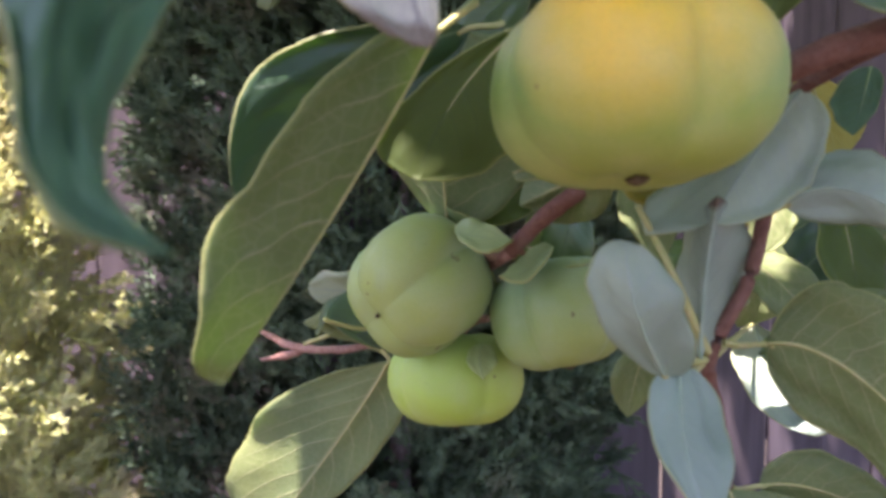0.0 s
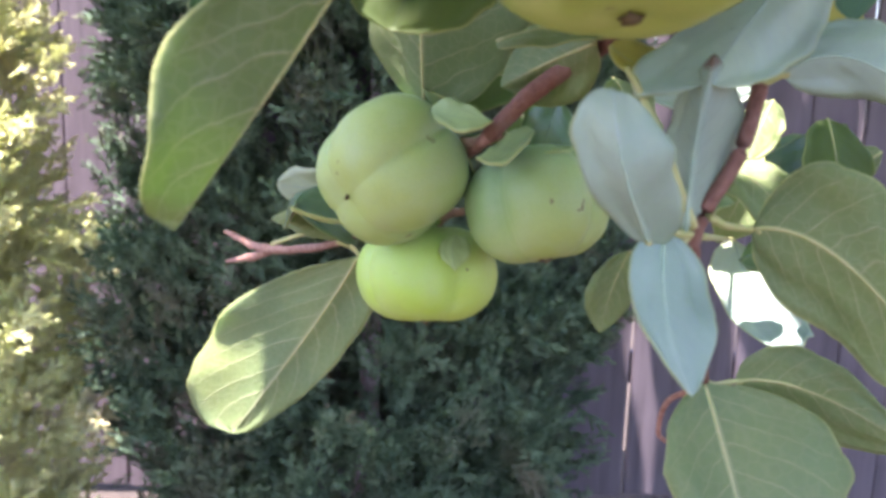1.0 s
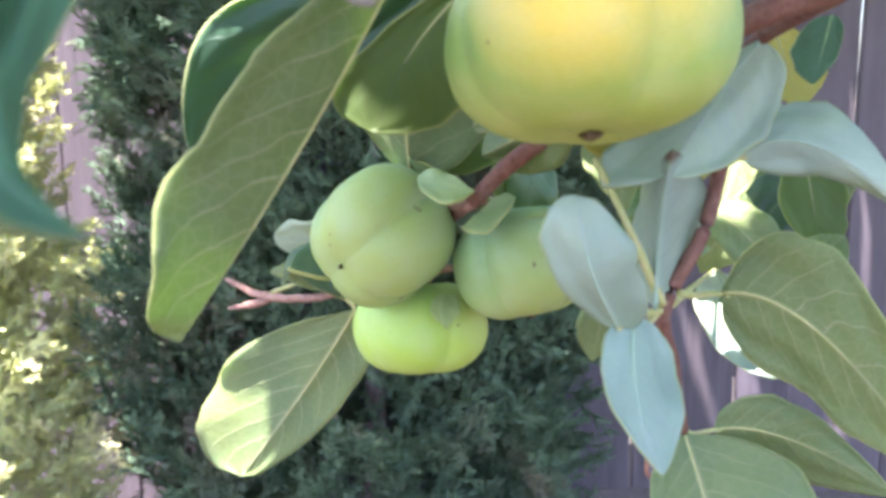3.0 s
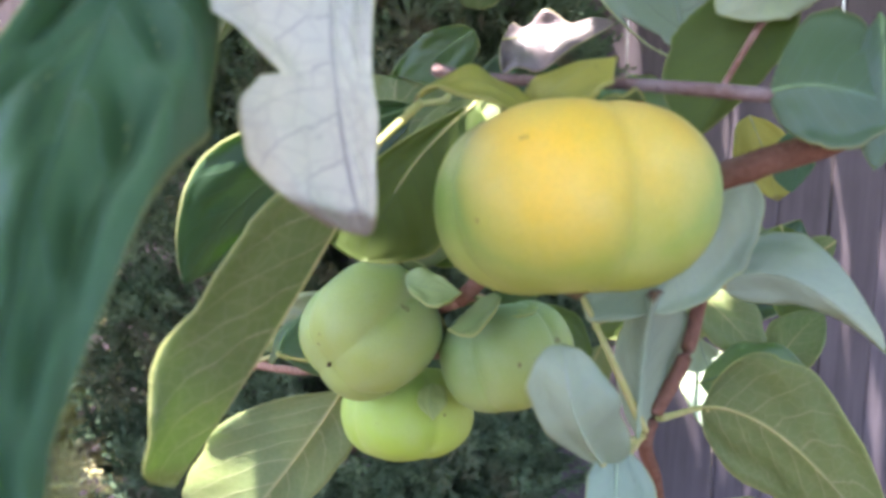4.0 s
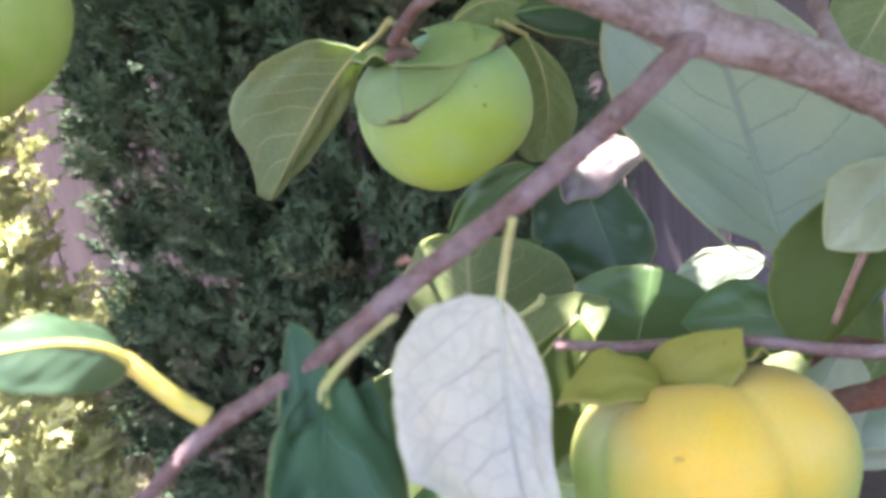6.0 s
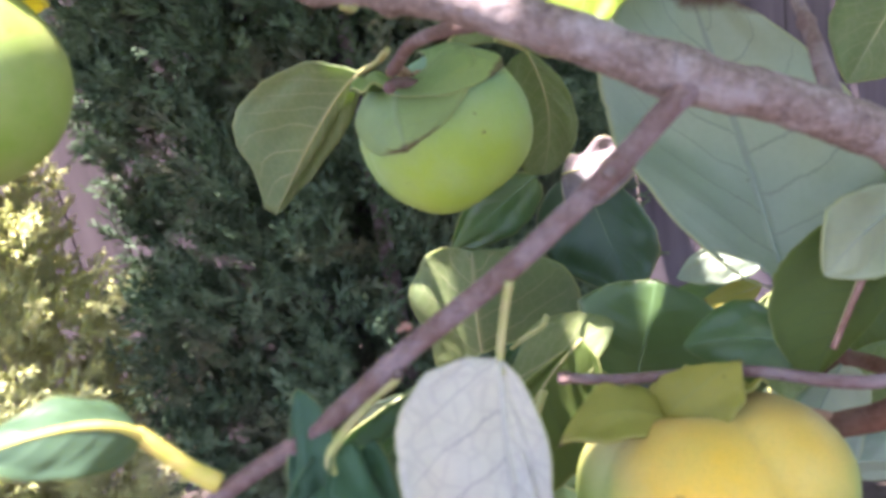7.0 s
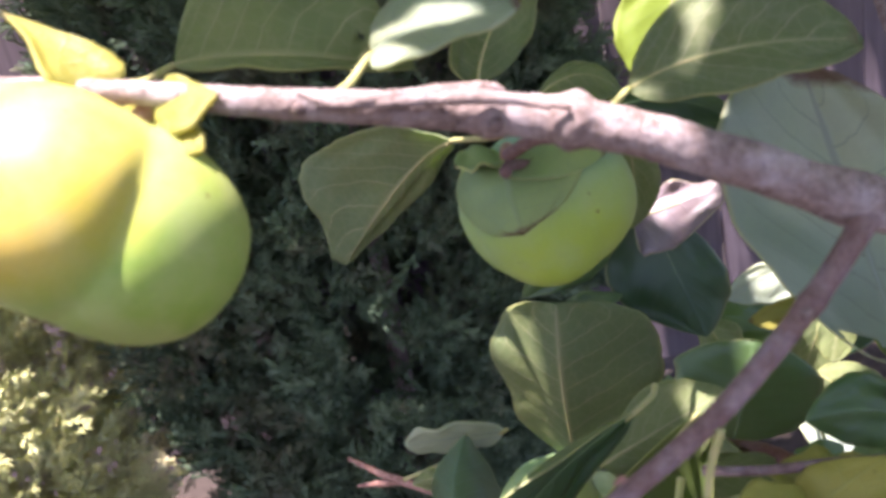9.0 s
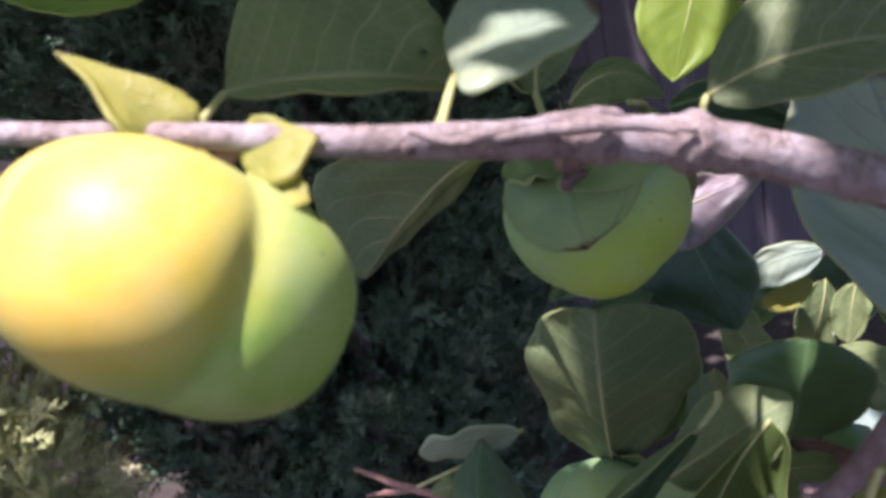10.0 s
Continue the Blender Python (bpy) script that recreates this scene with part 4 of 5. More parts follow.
persimmon((-0.1047, 0.2669, 1.3496), 0.0394, 0.69, (-0.561, -0.418, -0.714), 37.3, SKIN_TURNING,
          [(0, 0.018, 0.016, -5, -45, 0.0), (85, 0.024, 0.022, 30, 5, 0.0)],
          LEAF_YELLOW, LEAF_YELLOW, "sunlit persimmon turning from green to orange under a bough", (-0.0806, 0.2831, 1.3703), groove=0.10, group=FRUITS,
          free=(((-0.0998, 0.2816, 1.3756), (-0.1052, 0.2853, 1.3870), (-0.1160, 0.2913, 1.3978), (-0.1093, 0.2788, 1.3835), (-0.0925, 0.2884, 1.3829),
                 {'lshape': ((0, 0.5), (0.12, 0.95), (0.25, 1.0), (0.42, 0.85), (0.65, 0.5), (0.85, 0.22), (1, 0.02)),
                  'rshape': ((0, 0.5), (0.1, 0.85), (0.25, 1.05), (0.42, 1.0), (0.65, 0.68), (0.85, 0.32), (1, 0.02))}),
                ((-0.0832, 0.2735, 1.3694), (-0.0750, 0.2694, 1.3724), (-0.0653, 0.2648, 1.3718), (-0.0777, 0.2773, 1.3757), (-0.0749, 0.2598, 1.3649)),
                ((-0.0806, 0.2678, 1.3678), (-0.0754, 0.2617, 1.3651), (-0.0705, 0.2572, 1.3610), (-0.0727, 0.2640, 1.3661), (-0.0761, 0.2558, 1.3613))))
persimmon((0.0262, 0.3809, 1.2890), 0.0335, 0.86, (0.40, 0.12, -1.0), 20, SKIN_DEEP,
          [(185, 0.022, 0.022, 25, 18, 0.12), (80, 0.030, 0.028, 5, -30, 0.0)],
          LEAF_SEPAL, LEAF_TOP, "green persimmon with a flat-lying green calyx below the bough", (0.0099, 0.3559, 1.3180), groove=0.03, group=FRUITS,
          hug=((250, 72, 60, 0.0015), (338, 66, 46, 0.004)))
persimmon((0.0169, 0.4178, 1.1088), 0.0322, 0.95, (-0.56, -0.64, -0.32), 38, SKIN_GREEN,
          [(0, 0.026, 0.022, 10, -20, 0.0), (90, 0.026, 0.022, 10, -10, 0.0), (180, 0.024, 0.022, 5, -20, 0.0), (270, 0.028, 0.024, 15, -10, 0.1)],
          LEAF_CALYX, LEAF_UNDER, "pale green persimmon with brown specks in the hanging cluster", (0.0546, 0.4121, 1.1227), groove=0.15, group=FRUITS, scar=0.035,
          free=(((0.0327, 0.4059, 1.1359), (0.0453, 0.3971, 1.1330), (0.0592, 0.3929, 1.1326), (0.0454, 0.4044, 1.1389), (0.0463, 0.3858, 1.1268)),))
persimmon((0.0818, 0.4168, 1.0957), 0.0312, 0.84, (0.18, -0.25, -0.95), 50, SKIN_GREEN,
          [(200, 0.026, 0.022, 30, 10, 0.1), (290, 0.026, 0.022, 10, -25, 0.0), (20, 0.024, 0.022, 5, -20, 0.0), (110, 0.024, 0.022, 5, -20, 0.0)],
          LEAF_CALYX, LEAF_UNDER, "green persimmon with a soft groove in the hanging cluster", (0.0602, 0.4087, 1.1263), groove=0.15, group=FRUITS,
          free=(((0.0767, 0.3972, 1.1289), (0.0654, 0.3904, 1.1195), (0.0523, 0.3861, 1.1179), (0.0633, 0.3965, 1.1246), (0.0650, 0.3835, 1.1153)),))
persimmon((0.0329, 0.4480, 1.0560), 0.0335, 0.72, (0.02, -0.25, -1.0), 30, SKIN_LIME,
          [(250, 0.024, 0.022, 15, -20, 0.0), (340, 0.024, 0.022, 10, -20, 0.0), (70, 0.024, 0.022, 5, -20, 0.0), (160, 0.024, 0.022, 5, -20, 0.0)],
          LEAF_CALYX, LEAF_CALYX, "lime green persimmon, lowest of the hanging cluster", (0.0495, 0.4440, 1.0878), groove=0.07, group=FRUITS,
          free=(((0.0461, 0.4260, 1.0791), (0.0445, 0.4176, 1.0726), (0.0462, 0.4130, 1.0652), (0.0388, 0.4197, 1.0726), (0.0525, 0.4213, 1.0715)),))

# ---- leaves ----
BIG = LEAF_TEAL
U, UD, T, TB, DK, PALE, WAX_SHEEN, YEL, DRY = LEAF_UNDER, LEAF_UNDER_DRY, LEAF_TOP, LEAF_TOP_BLUE, LEAF_DARK, LEAF_PALE, LEAF_WAX_SHEEN, LEAF_YELLOW, LEAF_DRY
# by the hanging cluster
tree_leaf((0.0295, 0.2762, 1.2065), (0.0012, 0.2651, 1.1564), (-0.0333, 0.2620, 1.1050), (-0.0226, 0.2413, 1.1586), (-0.0235, 0.2983, 1.1424), UD, T, (0.0413, 0.2913, 1.2172), w=0.55, shoulder=0.33, blunt=0.5, wave=0.02, seed=1.0, lumpy=0.05)
tree_leaf((0.0406, 0.3368, 1.2157), (-0.0089, 0.3228, 1.1928), (-0.0390, 0.3063, 1.1573), (-0.0225, 0.3098, 1.2047), (-0.0050, 0.3293, 1.1731), DK, U, (0.0519, 0.3474, 1.2184), seed=2.0)
tree_leaf((-0.0029, 0.4762, 1.0583), (-0.0320, 0.5053, 1.0090), (-0.0858, 0.5461, 0.9297), (-0.1002, 0.5725, 0.9855), (-0.0055, 0.5004, 1.0106), U, T, (-0.0166, 0.5003, 1.0612), w=0.48, cup=0.06, wave=0.008, lumpy=0.03, seed=3.0, blunt=0.48)
tree_leaf((-0.0340, 0.4600, 1.0839), (-0.0330, 0.4940, 1.0884), (-0.0191, 0.5378, 1.0925), (-0.0514, 0.5211, 1.0862), (-0.0010, 0.4946, 1.0814), TB, PALE, (-0.0038, 0.4825, 1.0748), cup=-0.25, seed=4.0)
# the white sky reflection on this leaf comes from its pale colour
tree_leaf((0.0072, 0.5497, 1.0804), (-0.0270, 0.5505, 1.0830), (-0.0592, 0.5514, 1.0856), (-0.0280, 0.5454, 1.0978), (-0.0281, 0.5539, 1.0693), WAX_SHEEN, TB, (-0.0662, 0.5706, 1.0456), wave=0.03, seed=5.0, w=0.45, blunt=0.6)
tree_leaf((-0.0167, 0.5108, 1.0630), (-0.0385, 0.5230, 1.0723), (-0.0591, 0.5323, 1.0672), (-0.0417, 0.5335, 1.0738), (-0.0375, 0.5208, 1.0610), U, T, seed=5.5)
tree_leaf((0.0611, 0.3266, 1.2166), (0.0366, 0.3223, 1.1922), (0.0214, 0.3149, 1.1625), (0.0099, 0.3203, 1.1802), (0.0527, 0.3183, 1.1710), LEAF_OLIVE, T, w=0.55, cup=0.05, seed=6.0)
tree_leaf((0.0787, 0.4471, 1.1560), (0.0517, 0.4461, 1.1500), (0.0260, 0.4464, 1.1509), (0.0548, 0.4582, 1.1598), (0.0567, 0.4330, 1.1357), LEAF_OLIVE, T, seed=7.0)
tree_leaf((0.0931, 0.3567, 1.1632), (0.0797, 0.3860, 1.1566), (0.0625, 0.4046, 1.1467), (0.0737, 0.3990, 1.1705), (0.0905, 0.3932, 1.1413), U, T, seed=7.5)
tree_leaf((0.0941, 0.3359, 1.1611), (0.1077, 0.3343, 1.1533), (0.1247, 0.3334, 1.1495), (0.1109, 0.3409, 1.1612), (0.1047, 0.3284, 1.1496), YEL, YEL, seed=8.0, rib_width=0.0007)
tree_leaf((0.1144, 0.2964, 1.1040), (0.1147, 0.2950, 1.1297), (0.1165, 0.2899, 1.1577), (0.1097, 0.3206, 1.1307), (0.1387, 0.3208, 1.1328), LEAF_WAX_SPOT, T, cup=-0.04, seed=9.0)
tree_leaf((0.0996, 0.2793, 1.1022), (0.0863, 0.2608, 1.1268), (0.0835, 0.2668, 1.1466), (0.0755, 0.2649, 1.1313), (0.0993, 0.2678, 1.1262), WAX_SHEEN, U, (0.1174, 0.3036, 1.1016), blunt=0.5, cup=0.10, w=0.5, seed=10.0)
tree_leaf((0.1049, 0.2841, 1.1056), (0.1013, 0.2619, 1.0861), (0.1067, 0.2509, 1.0668), (0.0919, 0.2679, 1.0903), (0.1146, 0.2714, 1.0832), WAX_SHEEN, U, (0.1174, 0.3017, 1.1025), cup=0.08, seed=11.0)
tree_leaf((0.1674, 0.6076, 1.0427), (0.1559, 0.6027, 1.0173), (0.1483, 0.5969, 0.9876), (0.1389, 0.6028, 1.0172), (0.1714, 0.6018, 1.0136), U, T, seed=12.0)
tree_leaf((0.2246, 0.5744, 1.0571), (0.2279, 0.5493, 1.0332), (0.2329, 0.5103, 1.0063), (0.2025, 0.5436, 1.0291), (0.2548, 0.5309, 1.0184), WAX_SHEEN, U, (0.1269, 0.3233, 1.0985), cup=0.08, blunt=0.6, seed=13.0)
tree_leaf((0.2266, 0.5611, 1.0668), (0.2312, 0.5691, 1.0817), (0.2364, 0.5779, 1.1005), (0.2193, 0.5698, 1.0852), (0.2447, 0.5697, 1.0853), WAX_SHEEN, U, seed=14.0)
tree_leaf((0.1485, 0.3350, 1.0998), (0.1798, 0.3226, 1.0889), (0.2223, 0.3129, 1.0376), (0.1822, 0.3233, 1.1204), (0.1793, 0.3333, 1.0640), U, T, (0.1251, 0.3061, 1.1073), cup=0.05, blunt=0.7, seed=15.0)
tree_leaf((0.1428, 0.3537, 1.0364), (0.1498, 0.3356, 1.0067), (0.1588, 0.3180, 0.9696), (0.1240, 0.3302, 1.0046), (0.1918, 0.3369, 1.0145), U, T, cup=0.05, w=0.42, seed=16.0)
tree_leaf((0.1559, 0.3576, 1.0360), (0.1859, 0.3529, 1.0337), (0.2280, 0.3462, 1.0114), (0.1827, 0.3543, 1.0506), (0.1914, 0.3618, 1.0118), U, T, (0.1438, 0.3557, 1.0361), seed=17.0)
tree_leaf((0.1456, 0.3135, 1.1527), (0.1674, 0.3041, 1.1572), (0.1993, 0.2989, 1.1322), (0.1718, 0.3121, 1.1733), (0.1762, 0.3061, 1.1431), WAX_SHEEN, U, (0.1390, 0.3154, 1.1517), cup=-0.08, blunt=0.6, seed=18.0)
tree_leaf((0.1535, 0.3215, 1.1925), (0.1333, 0.3093, 1.1695), (0.1158, 0.2934, 1.1488), (0.0998, 0.3099, 1.1548), (0.1541, 0.3109, 1.1625), WAX_SHEEN, T, seed=19.0, blunt=0.6)
# by the yellow fruit
tree_leaf((0.1366, 0.2576, 1.2200), (0.1498, 0.2514, 1.2216), (0.1711, 0.2484, 1.2148), (0.1567, 0.2643, 1.2422), (0.1498, 0.2473, 1.2053), TB, U, cup=0.05, seed=20.0)
tree_leaf((0.1541, 0.2975, 1.2552), (0.1396, 0.2899, 1.2292), (0.1257, 0.2887, 1.2049), (0.1219, 0.3047, 1.2347), (0.1540, 0.2883, 1.2343), LEAF_OLIVE, T, seed=21.0)
tree_leaf((0.1672, 0.2956, 1.2612), (0.1456, 0.2865, 1.2554), (0.1299, 0.2839, 1.2433), (0.1338, 0.2874, 1.2650), (0.1522, 0.2870, 1.2424), WAX_SHEEN, T, cup=0.1, seed=22.0)
tree_leaf((0.1663, 0.2587, 1.2411), (0.1644, 0.2502, 1.2230), (0.1619, 0.2459, 1.2000), (0.1562, 0.2504, 1.2171), (0.1771, 0.2543, 1.2198), TB, U, seed=22.5)
tree_leaf((0.0255, 0.2211, 1.2651), (0.0237, 0.2025, 1.2295), (0.0304, 0.1887, 1.1932), (-0.0013, 0.2026, 1.2418), (0.0312, 0.2050, 1.2278), PALE, T, (0.0303, 0.2224, 1.2826), w=0.42, shoulder=0.36, blunt=0.62, cup=0.03, lshape=((0, 0.3), (0.05, 0.7), (0.15, 0.92), (0.3, 1.0), (0.5, 1.0), (0.508, 0.78), (0.53, 0.80), (0.55, 0.68), (0.575, 0.62), (0.60, 0.46), (0.625, 0.44), (0.632, 0.62), (0.66, 0.68), (0.72, 0.83), (0.8, 0.88), (0.88, 0.82), (0.95, 0.6), (1, 0.3)), seed=23.0, nu=44, nv=14, stalk_width=0.0011)
tree_leaf((-0.0149, 0.2116, 1.2543), (-0.0159, 0.1658, 1.2218), (0.0084, 0.1017, 1.1641), (-0.0263, 0.1573, 1.2274), (0.0049, 0.1767, 1.2206), BIG, U, (0.0020, 0.2191, 1.2658), lshape=((0, 0.25), (0.06, 0.6), (0.15, 0.85), (0.33, 1.0), (0.5, 0.6), (0.6, 0.40), (0.68, 0.25), (0.8, 0.2), (0.9, 0.23), (0.96, 0.14), (1, 0.02)), rshape=((0, 0.5), (0.06, 0.68), (0.15, 0.85), (0.33, 1.0), (0.5, 0.66), (0.6, 0.44), (0.68, 0.28), (0.8, 0.22), (0.9, 0.23), (0.96, 0.14), (1, 0.02)), low=(-0.0097, 0.1157, 1.1832), w=0.33, shoulder=0.4, blunt=2.7, cup=-0.04, wave=0.03, rib_width=0.0004, stalk_width=0.0014, pleat=0.032, lumpy=0.13, bites=((0.02, -0.5, 0.05, 0.4),), seed=24.0, nu=44, nv=14)
tree_leaf((-0.0242, 0.2006, 1.2350), (-0.0214, 0.2081, 1.2483), (-0.0209, 0.2184, 1.2678), (-0.0255, 0.2106, 1.2493), (-0.0144, 0.2140, 1.2560), BIG, U, rib=False, w=0.55, wave=0.03, seed=24.4)
tree_leaf((-0.0539, 0.2106, 1.2661), (-0.0623, 0.1992, 1.2765), (-0.0813, 0.1866, 1.2787), (-0.0656, 0.2074, 1.2795), (-0.0636, 0.1937, 1.2682), TB, YEL, (-0.0418, 0.2140, 1.2500), stalk=PETIOLE_YELLOW, rib_width=0.0014, seed=25.0)
tree_leaf((-0.0820, 0.2116, 1.2253), (-0.0917, 0.2064, 1.2238), (-0.1054, 0.2014, 1.2229), (-0.0927, 0.2129, 1.2287), (-0.0885, 0.1995, 1.2179), T, U, (-0.0613, 0.2115, 1.2315), stalk=PETIOLE, seed=26.0)
# round the green fruit under the bough
tree_leaf((-0.0036, 0.4055, 1.3146), (-0.0268, 0.4403, 1.2919), (-0.0634, 0.4793, 1.2435), (-0.0737, 0.4801, 1.3153), (-0.0211, 0.4479, 1.2834), U, T, (0.0099, 0.3562, 1.3254), w=0.45, lshape=((0, 0.3), (0.1, 0.41), (0.3, 0.57), (0.5, 0.72), (0.62, 0.8), (0.7, 0.74), (0.78, 0.6), (0.84, 0.38), (1, 0.14)), blunt=0.7, wave=0.03, seed=27.0)
tree_leaf((0.0672, 0.4246, 1.3106), (0.0733, 0.4205, 1.2827), (0.0661, 0.4169, 1.2558), (0.0536, 0.4202, 1.2812), (0.0862, 0.4243, 1.2784), U, T, (0.0537, 0.4063, 1.3185), blunt=0.6, seed=28.0)
tree_leaf((0.0674, 0.4461, 1.2486), (0.0466, 0.4518, 1.2335), (0.0214, 0.4657, 1.2111), (0.0386, 0.4550, 1.2429), (0.0574, 0.4485, 1.2237), T, U, seed=29.0)
tree_leaf((0.0301, 0.4276, 1.1346), (0.0275, 0.4196, 1.1825), (0.0307, 0.4206, 1.2267), (0.0026, 0.4362, 1.2075), (0.0773, 0.4268, 1.1952), U, T, w=0.68, shoulder=0.55, blunt=0.45, cup=0.06, wave=0.02, seed=30.0)
tree_leaf((0.0276, 0.4449, 1.2058), (0.0462, 0.4449, 1.2085), (0.0682, 0.4446, 1.2111), (0.0475, 0.4518, 1.2127), (0.0457, 0.4419, 1.2009), T, U, seed=31.0)
tree_leaf((0.0857, 0.3591, 1.1774), (0.0922, 0.3603, 1.1972), (0.0993, 0.3643, 1.2187), (0.0678, 0.3700, 1.2099), (0.1231, 0.3540, 1.1948), T, U, cup=-0.05, seed=32.0, w=0.72, blunt=0.42, shoulder=0.55)
tree_leaf((0.0538, 0.3469, 1.1874), (0.0559, 0.3484, 1.2017), (0.0606, 0.3491, 1.2166), (0.0406, 0.3514, 1.2008), (0.0704, 0.3454, 1.2057), U, T, seed=33.0, blunt=0.6)
tree_leaf((0.0253, 0.3405, 1.1920), (0.0466, 0.3377, 1.2036), (0.0752, 0.3350, 1.2171), (0.0507, 0.3529, 1.2143), (0.0526, 0.3231, 1.1965), U, T, seed=34.0)
tree_leaf((0.1288, 0.2969, 1.2132), (0.1144, 0.3081, 1.2149), (0.0920, 0.3086, 1.2159), (0.1165, 0.3168, 1.2252), (0.1121, 0.3040, 1.2026), T, U, seed=35.0)
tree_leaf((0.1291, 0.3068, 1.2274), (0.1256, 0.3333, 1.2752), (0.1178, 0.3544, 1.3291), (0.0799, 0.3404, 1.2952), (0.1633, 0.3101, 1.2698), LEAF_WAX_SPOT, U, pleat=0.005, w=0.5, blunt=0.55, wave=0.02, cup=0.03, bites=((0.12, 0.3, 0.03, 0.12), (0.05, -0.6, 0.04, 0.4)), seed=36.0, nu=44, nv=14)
tree_leaf((0.0921, 0.4663, 1.2428), (0.0989, 0.4545, 1.2136), (0.1074, 0.4408, 1.1801), (0.0669, 0.4644, 1.2067), (0.1235, 0.4516, 1.2100), DK, U, seed=37.0)
tree_leaf((0.0814, 0.4568, 1.2442), (0.0987, 0.4567, 1.2467), (0.1374, 0.4566, 1.2525), (0.1015, 0.4651, 1.2548), (0.0906, 0.4447, 1.2287), DRY, DRY, wave=0.08, seed=38.0)
# above the bough
tree_leaf((-0.0879, 0.3300, 1.3733), (-0.0563, 0.3307, 1.3700), (-0.0165, 0.3289, 1.3579), (-0.0495, 0.3588, 1.4066), (-0.0563, 0.3218, 1.3671), U, T, (-0.0915, 0.2895, 1.3749), seed=39.0, bites=((0.80, -0.34, 0.012, 0.035),), nu=44, nv=14)
tree_leaf((-0.0300, 0.2994, 1.3688), (-0.0094, 0.3148, 1.3727), (0.0178, 0.3239, 1.3728), (-0.0091, 0.3475, 1.3847), (-0.0134, 0.2924, 1.3699), LEAF_WAX_SPOT, YEL, (-0.0391, 0.2742, 1.3651), cup=-0.05, seed=40.0, blunt=0.5, shoulder=0.38)
tree_leaf((0.0462, 0.3226, 1.3399), (0.0789, 0.3215, 1.3462), (0.1177, 0.3142, 1.3422), (0.0830, 0.3371, 1.3649), (0.0800, 0.3093, 1.3367), UD, T, (0.0288, 0.2854, 1.3446), blunt=0.6, seed=41.0)
tree_leaf((0.0570, 0.3773, 1.3216), (0.0824, 0.3753, 1.3189), (0.1068, 0.3679, 1.3023), (0.0835, 0.3828, 1.3248), (0.0800, 0.3713, 1.3082), DK, U, seed=42.0)
tree_leaf((0.1273, 0.4800, 1.3647), (0.1107, 0.4690, 1.3352), (0.0947, 0.4589, 1.3067), (0.0881, 0.4734, 1.3413), (0.1335, 0.4647, 1.3290), LEAF_LIME, U, seed=43.0)
tree_leaf((0.0044, 0.3560, 1.3445), (0.0139, 0.3719, 1.3591), (0.0332, 0.3895, 1.3791), (0.0008, 0.3727, 1.3597), (0.0325, 0.3813, 1.3576), U, T, (-0.0005, 0.3238, 1.3439), seed=44.0)
tree_leaf((0.0351, 0.4244, 1.3189), (0.0571, 0.4260, 1.3263), (0.0744, 0.4194, 1.3124), (0.0582, 0.4334, 1.3317), (0.0529, 0.4169, 1.3163), U, T, seed=45.0)
tree_leaf((-0.1064, 0.3898, 1.4009), (-0.1317, 0.3959, 1.4089), (-0.1614, 0.4015, 1.4143), (-0.1304, 0.4120, 1.4211), (-0.1303, 0.3808, 1.3996), LEAF_LIME, T, seed=80.0)
tree_leaf((0.2144, 0.3798, 1.3221), (0.1978, 0.3739, 1.3041), (0.1771, 0.3623, 1.2844), (0.1803, 0.3768, 1.3122), (0.2169, 0.3743, 1.2899), U, T, seed=81.0)

# small leaves farther in
tree_leaf((0.2885, 0.6429, 1.1217), (0.2805, 0.6412, 1.1127), (0.2754, 0.6386, 1.0993), (0.2713, 0.6418, 1.1158), (0.2889, 0.6402, 1.1080), T, U, seed=46.0)
tree_leaf((0.3345, 0.6205, 1.1130), (0.3094, 0.6178, 1.0985), (0.2805, 0.6161, 1.0888), (0.3055, 0.6202, 1.1106), (0.3134, 0.6148, 1.0833), U, T, seed=47.0)
tree_leaf((0.2094, 0.3948, 1.2050), (0.2048, 0.3917, 1.1891), (0.2007, 0.3892, 1.1763), (0.1921, 0.3922, 1.1913), (0.2129, 0.3921, 1.1914), BIG, U, seed=48.0)
tree_leaf((0.2057, 0.4564, 1.2071), (0.2139, 0.4522, 1.1859), (0.2194, 0.4479, 1.1647), (0.1990, 0.4517, 1.1831), (0.2328, 0.4521, 1.1860), YEL, U, seed=49.0)
tree_leaf((0.2159, 0.5075, 1.1446), (0.2093, 0.5027, 1.1316), (0.2018, 0.4959, 1.1141), (0.1974, 0.5050, 1.1342), (0.2201, 0.4998, 1.1277), U, YEL, blunt=0.5, seed=50.0)
tree_leaf((0.2172, 0.5435, 1.1523), (0.1863, 0.5465, 1.1515), (0.1585, 0.5458, 1.1429), (0.1853, 0.5504, 1.1605), (0.1891, 0.5397, 1.1364), WAX_SHEEN, U, seed=51.0)
tree_leaf((0.2115, 0.5451, 1.1292), (0.1957, 0.5453, 1.1257), (0.1731, 0.5469, 1.1237), (0.1942, 0.5486, 1.1329), (0.1929, 0.5414, 1.1160), YEL, U, seed=52.0)
tree_leaf((0.0569, 0.3573, 1.1626), (0.0817, 0.3518, 1.1688), (0.1033, 0.3432, 1.1668), (0.0844, 0.3583, 1.1718), (0.0763, 0.3437, 1.1612), U, T, seed=53.0)
tree_leaf((0.2229, 0.5816, 1.0642), (0.2641, 0.5897, 1.0934), (0.2997, 0.6023, 1.1315), (0.2432, 0.5972, 1.1055), (0.2927, 0.5808, 1.0797), DK, U, seed=54.0)

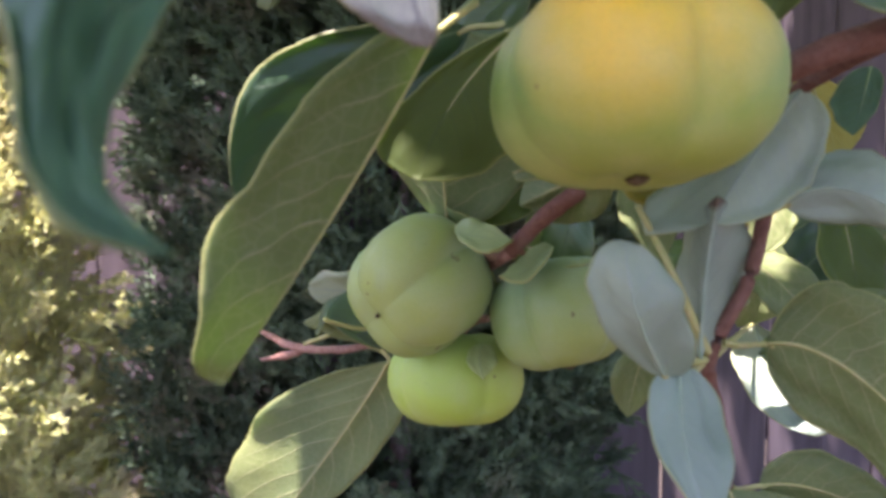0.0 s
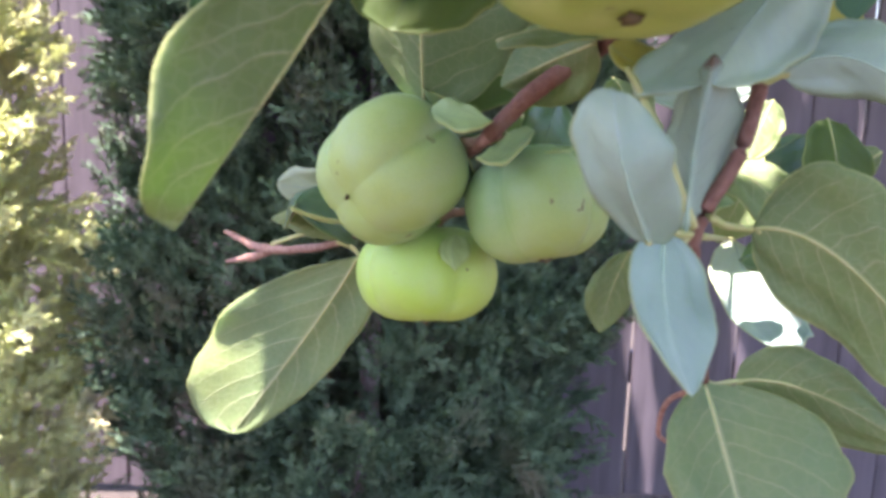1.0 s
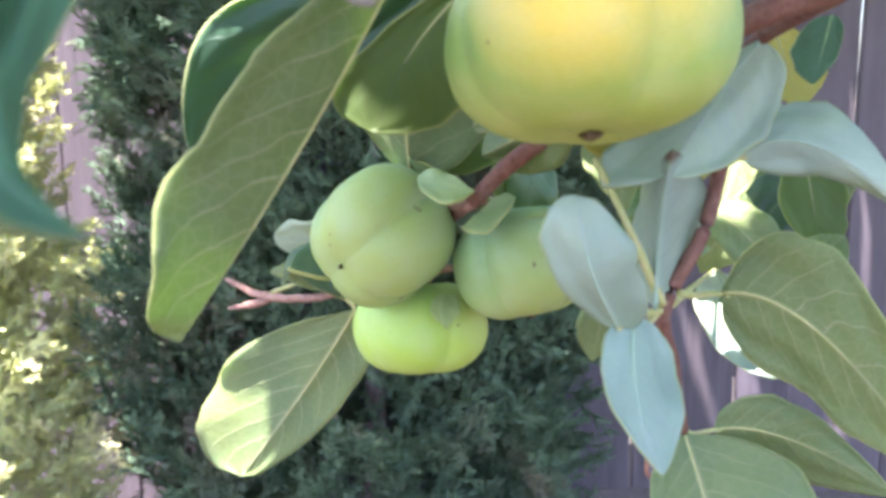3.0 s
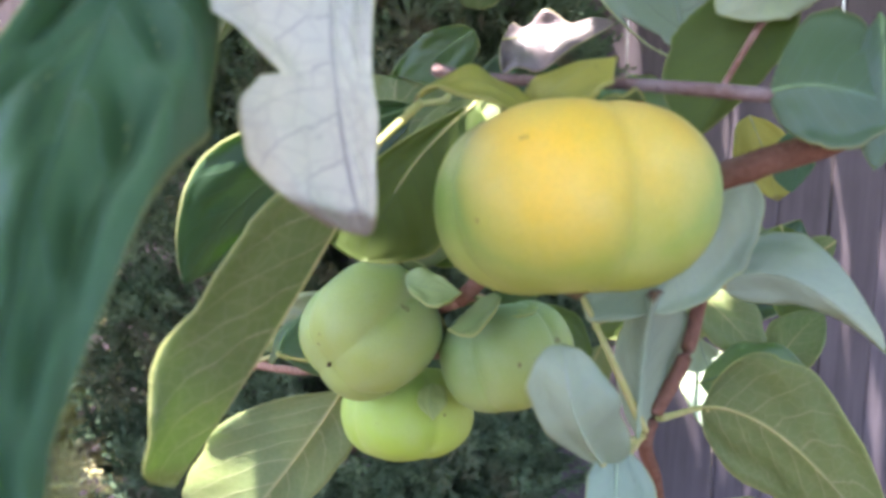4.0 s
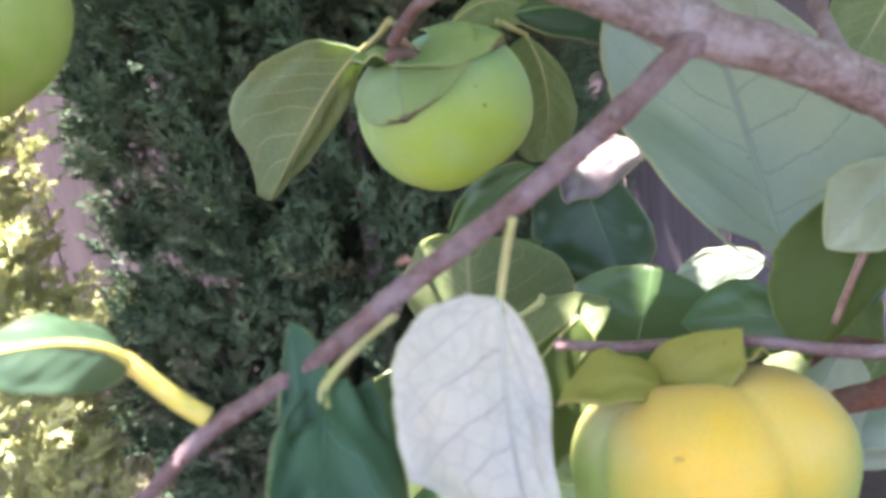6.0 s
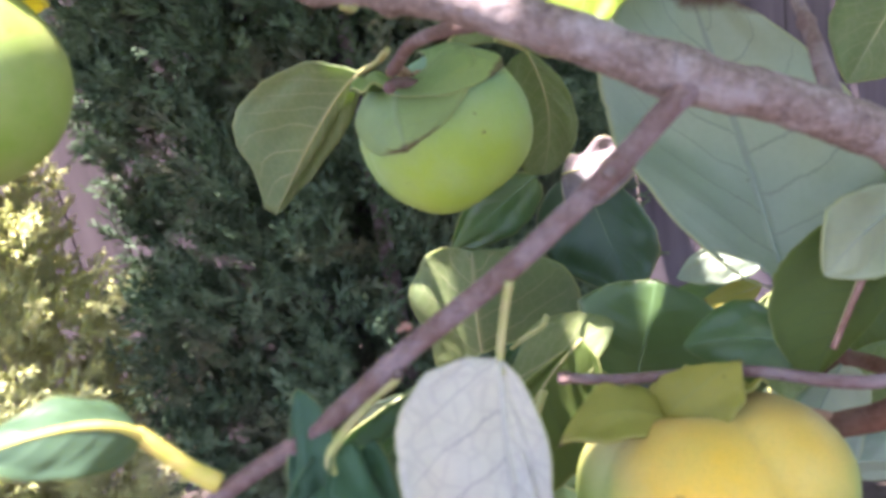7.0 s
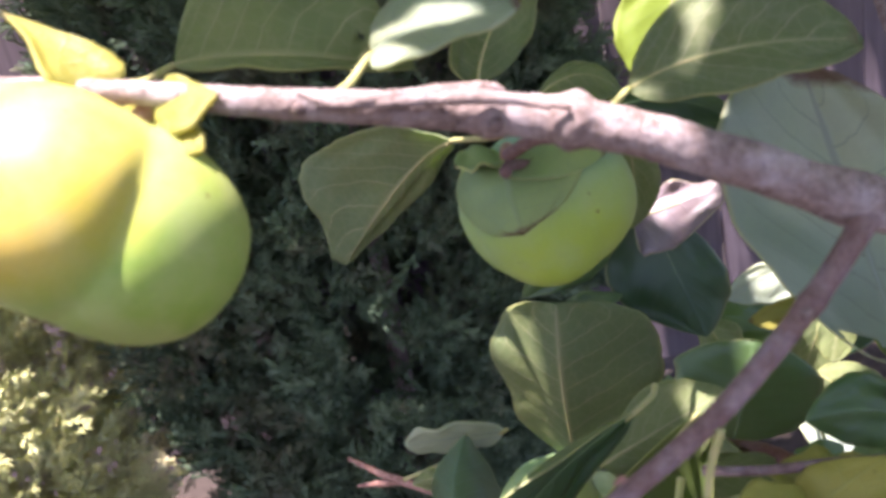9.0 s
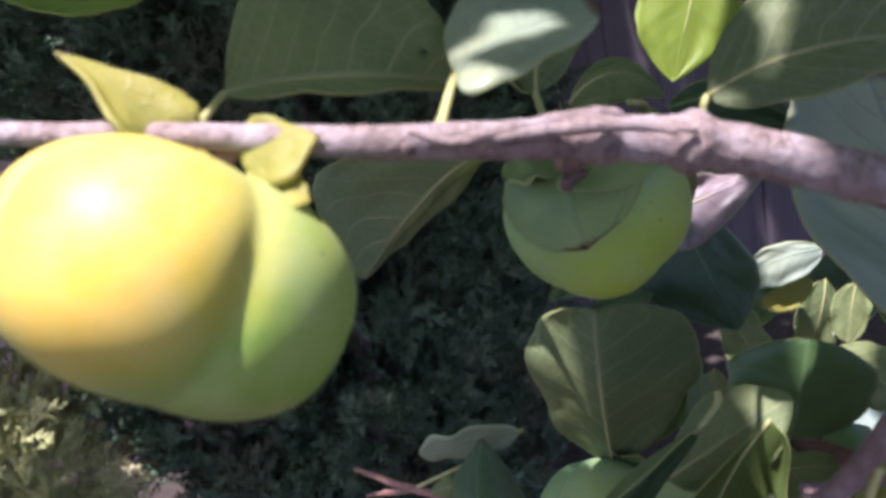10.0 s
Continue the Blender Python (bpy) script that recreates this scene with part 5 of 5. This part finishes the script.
# leaves deeper in the tree, behind the yellow fruit
tree_leaf((0.1293, 0.5089, 1.1537), (0.1365, 0.4926, 1.1366), (0.1476, 0.4985, 1.1071), (0.1523, 0.5047, 1.1354), (0.1205, 0.4857, 1.1344), U, T, cup=0.06, wave=0.025, seed=61.0)
tree_leaf((0.1404, 0.5066, 1.0838), (0.1661, 0.4996, 1.0950), (0.1995, 0.5137, 1.0906), (0.1669, 0.5152, 1.1038), (0.1672, 0.4886, 1.0810), LEAF_OLIVE, T, cup=0.06, wave=0.025, seed=62.0)
tree_leaf((0.0958, 0.4738, 1.1422), (0.0897, 0.4583, 1.1271), (0.0851, 0.4650, 1.0997), (0.1030, 0.4677, 1.1179), (0.0755, 0.4542, 1.1335), T, U, cup=0.06, wave=0.025, seed=63.0)
tree_leaf((0.1893, 0.4942, 1.1109), (0.2071, 0.4789, 1.0970), (0.2332, 0.4848, 1.0680), (0.2236, 0.4929, 1.1017), (0.1918, 0.4697, 1.0880), U, T, cup=0.06, wave=0.025, seed=64.0)
tree_leaf((0.2666, 0.5543, 1.1351), (0.2665, 0.5345, 1.1074), (0.2749, 0.5370, 1.0675), (0.2911, 0.5457, 1.1035), (0.2424, 0.5287, 1.1084), LEAF_OLIVE, T, cup=0.06, wave=0.025, seed=65.0)
tree_leaf((0.1886, 0.4581, 1.0659), (0.2144, 0.4506, 1.0756), (0.2510, 0.4636, 1.0680), (0.2179, 0.4661, 1.0843), (0.2135, 0.4396, 1.0616), T, U, cup=0.06, wave=0.025, seed=66.0)
tree_leaf((0.2396, 0.5774, 1.1089), (0.2223, 0.5601, 1.0881), (0.2109, 0.5655, 1.0565), (0.2409, 0.5680, 1.0745), (0.2034, 0.5578, 1.0998), U, T, cup=0.06, wave=0.025, seed=67.0)
tree_leaf((0.0906, 0.4518, 1.1077), (0.1075, 0.4400, 1.1043), (0.1286, 0.4490, 1.0845), (0.1157, 0.4534, 1.1068), (0.0997, 0.4312, 1.0966), LEAF_OLIVE, T, cup=0.06, wave=0.025, seed=68.0)
tree_leaf((0.2417, 0.5040, 1.0467), (0.2556, 0.5026, 1.0745), (0.2828, 0.5224, 1.0873), (0.2484, 0.5165, 1.0782), (0.2668, 0.4935, 1.0663), U, T, cup=0.06, wave=0.025, seed=69.0)
tree_leaf((0.1690, 0.6164, 1.0976), (0.1954, 0.6043, 1.0934), (0.2279, 0.6138, 1.0755), (0.2045, 0.6200, 1.1030), (0.1867, 0.5932, 1.0789), T, U, cup=0.06, wave=0.025, seed=70.0)
tree_leaf((0.0844, 0.5550, 1.1326), (0.0884, 0.5392, 1.1170), (0.0928, 0.5460, 1.0899), (0.1014, 0.5506, 1.1135), (0.0737, 0.5332, 1.1176), LEAF_OLIVE, T, cup=0.06, wave=0.025, seed=71.0)
tree_leaf((0.1416, 0.4329, 1.0839), (0.1554, 0.4271, 1.0984), (0.1781, 0.4420, 1.0963), (0.1549, 0.4404, 1.1004), (0.1585, 0.4184, 1.0914), T, U, cup=0.06, wave=0.025, seed=72.0)

# unseen leaves added overhead to shade the hanging fruit and the hedge
crown(tree, HOME, 4200, [(-0.72, 1.6, 1.10, 1.85, 1.9, 2.2, 3.4), (-0.62, 1.6, 0.62, 1.15, 1.9, 2.2, 1.4), (-0.68, 1.8, 1.75, 2.4, 1.9, 2.4, 1.6)], 11)
# gaps in the added roof, aimed so sun lands on chosen fruit and leaves
SUN_HOLES = [(-0.163, 0.190, 0.042), (-0.124, 0.201, 0.018), (-0.098, 0.200, 0.013), (-0.075, 0.195, 0.004), (-0.070, 0.253, 0.004), (-0.022, 0.226, 0.001),
             (0.113, 0.436, 0.014), (0.121, 0.461, 0.012), (0.106, 0.399, 0.008), (0.086, 0.446, 0.008), (-0.152, 0.116, 0.012), (-0.218, 0.406, 0.018), (0.008, 0.268, 0.002), (0.035, 0.395, 0.006),
             (-0.214, 0.405, 0.018), (-0.116, 0.200, 0.003), (-0.093, 0.202, 0.003), (-0.081, 0.335, 0.003), (-0.057, 0.202, 0.003), (-0.037, 0.195, 0.003), (0.006, 0.371, 0.001), (-0.215, 0.439, 0.006), (-0.230, 0.445, 0.010)]
canopy(tree, HOME, (-0.62, 1.25, -0.42, 0.72), 1.8, SUN_HOLES, 5)
canopy(tree, HOME, (-0.17, 0.10, -0.04, 0.38), 1.8, SUN_HOLES, 17)
canopy(tree, HOME, (-0.34, 0.34, -0.10, 0.66), 1.8, SUN_HOLES, 29)
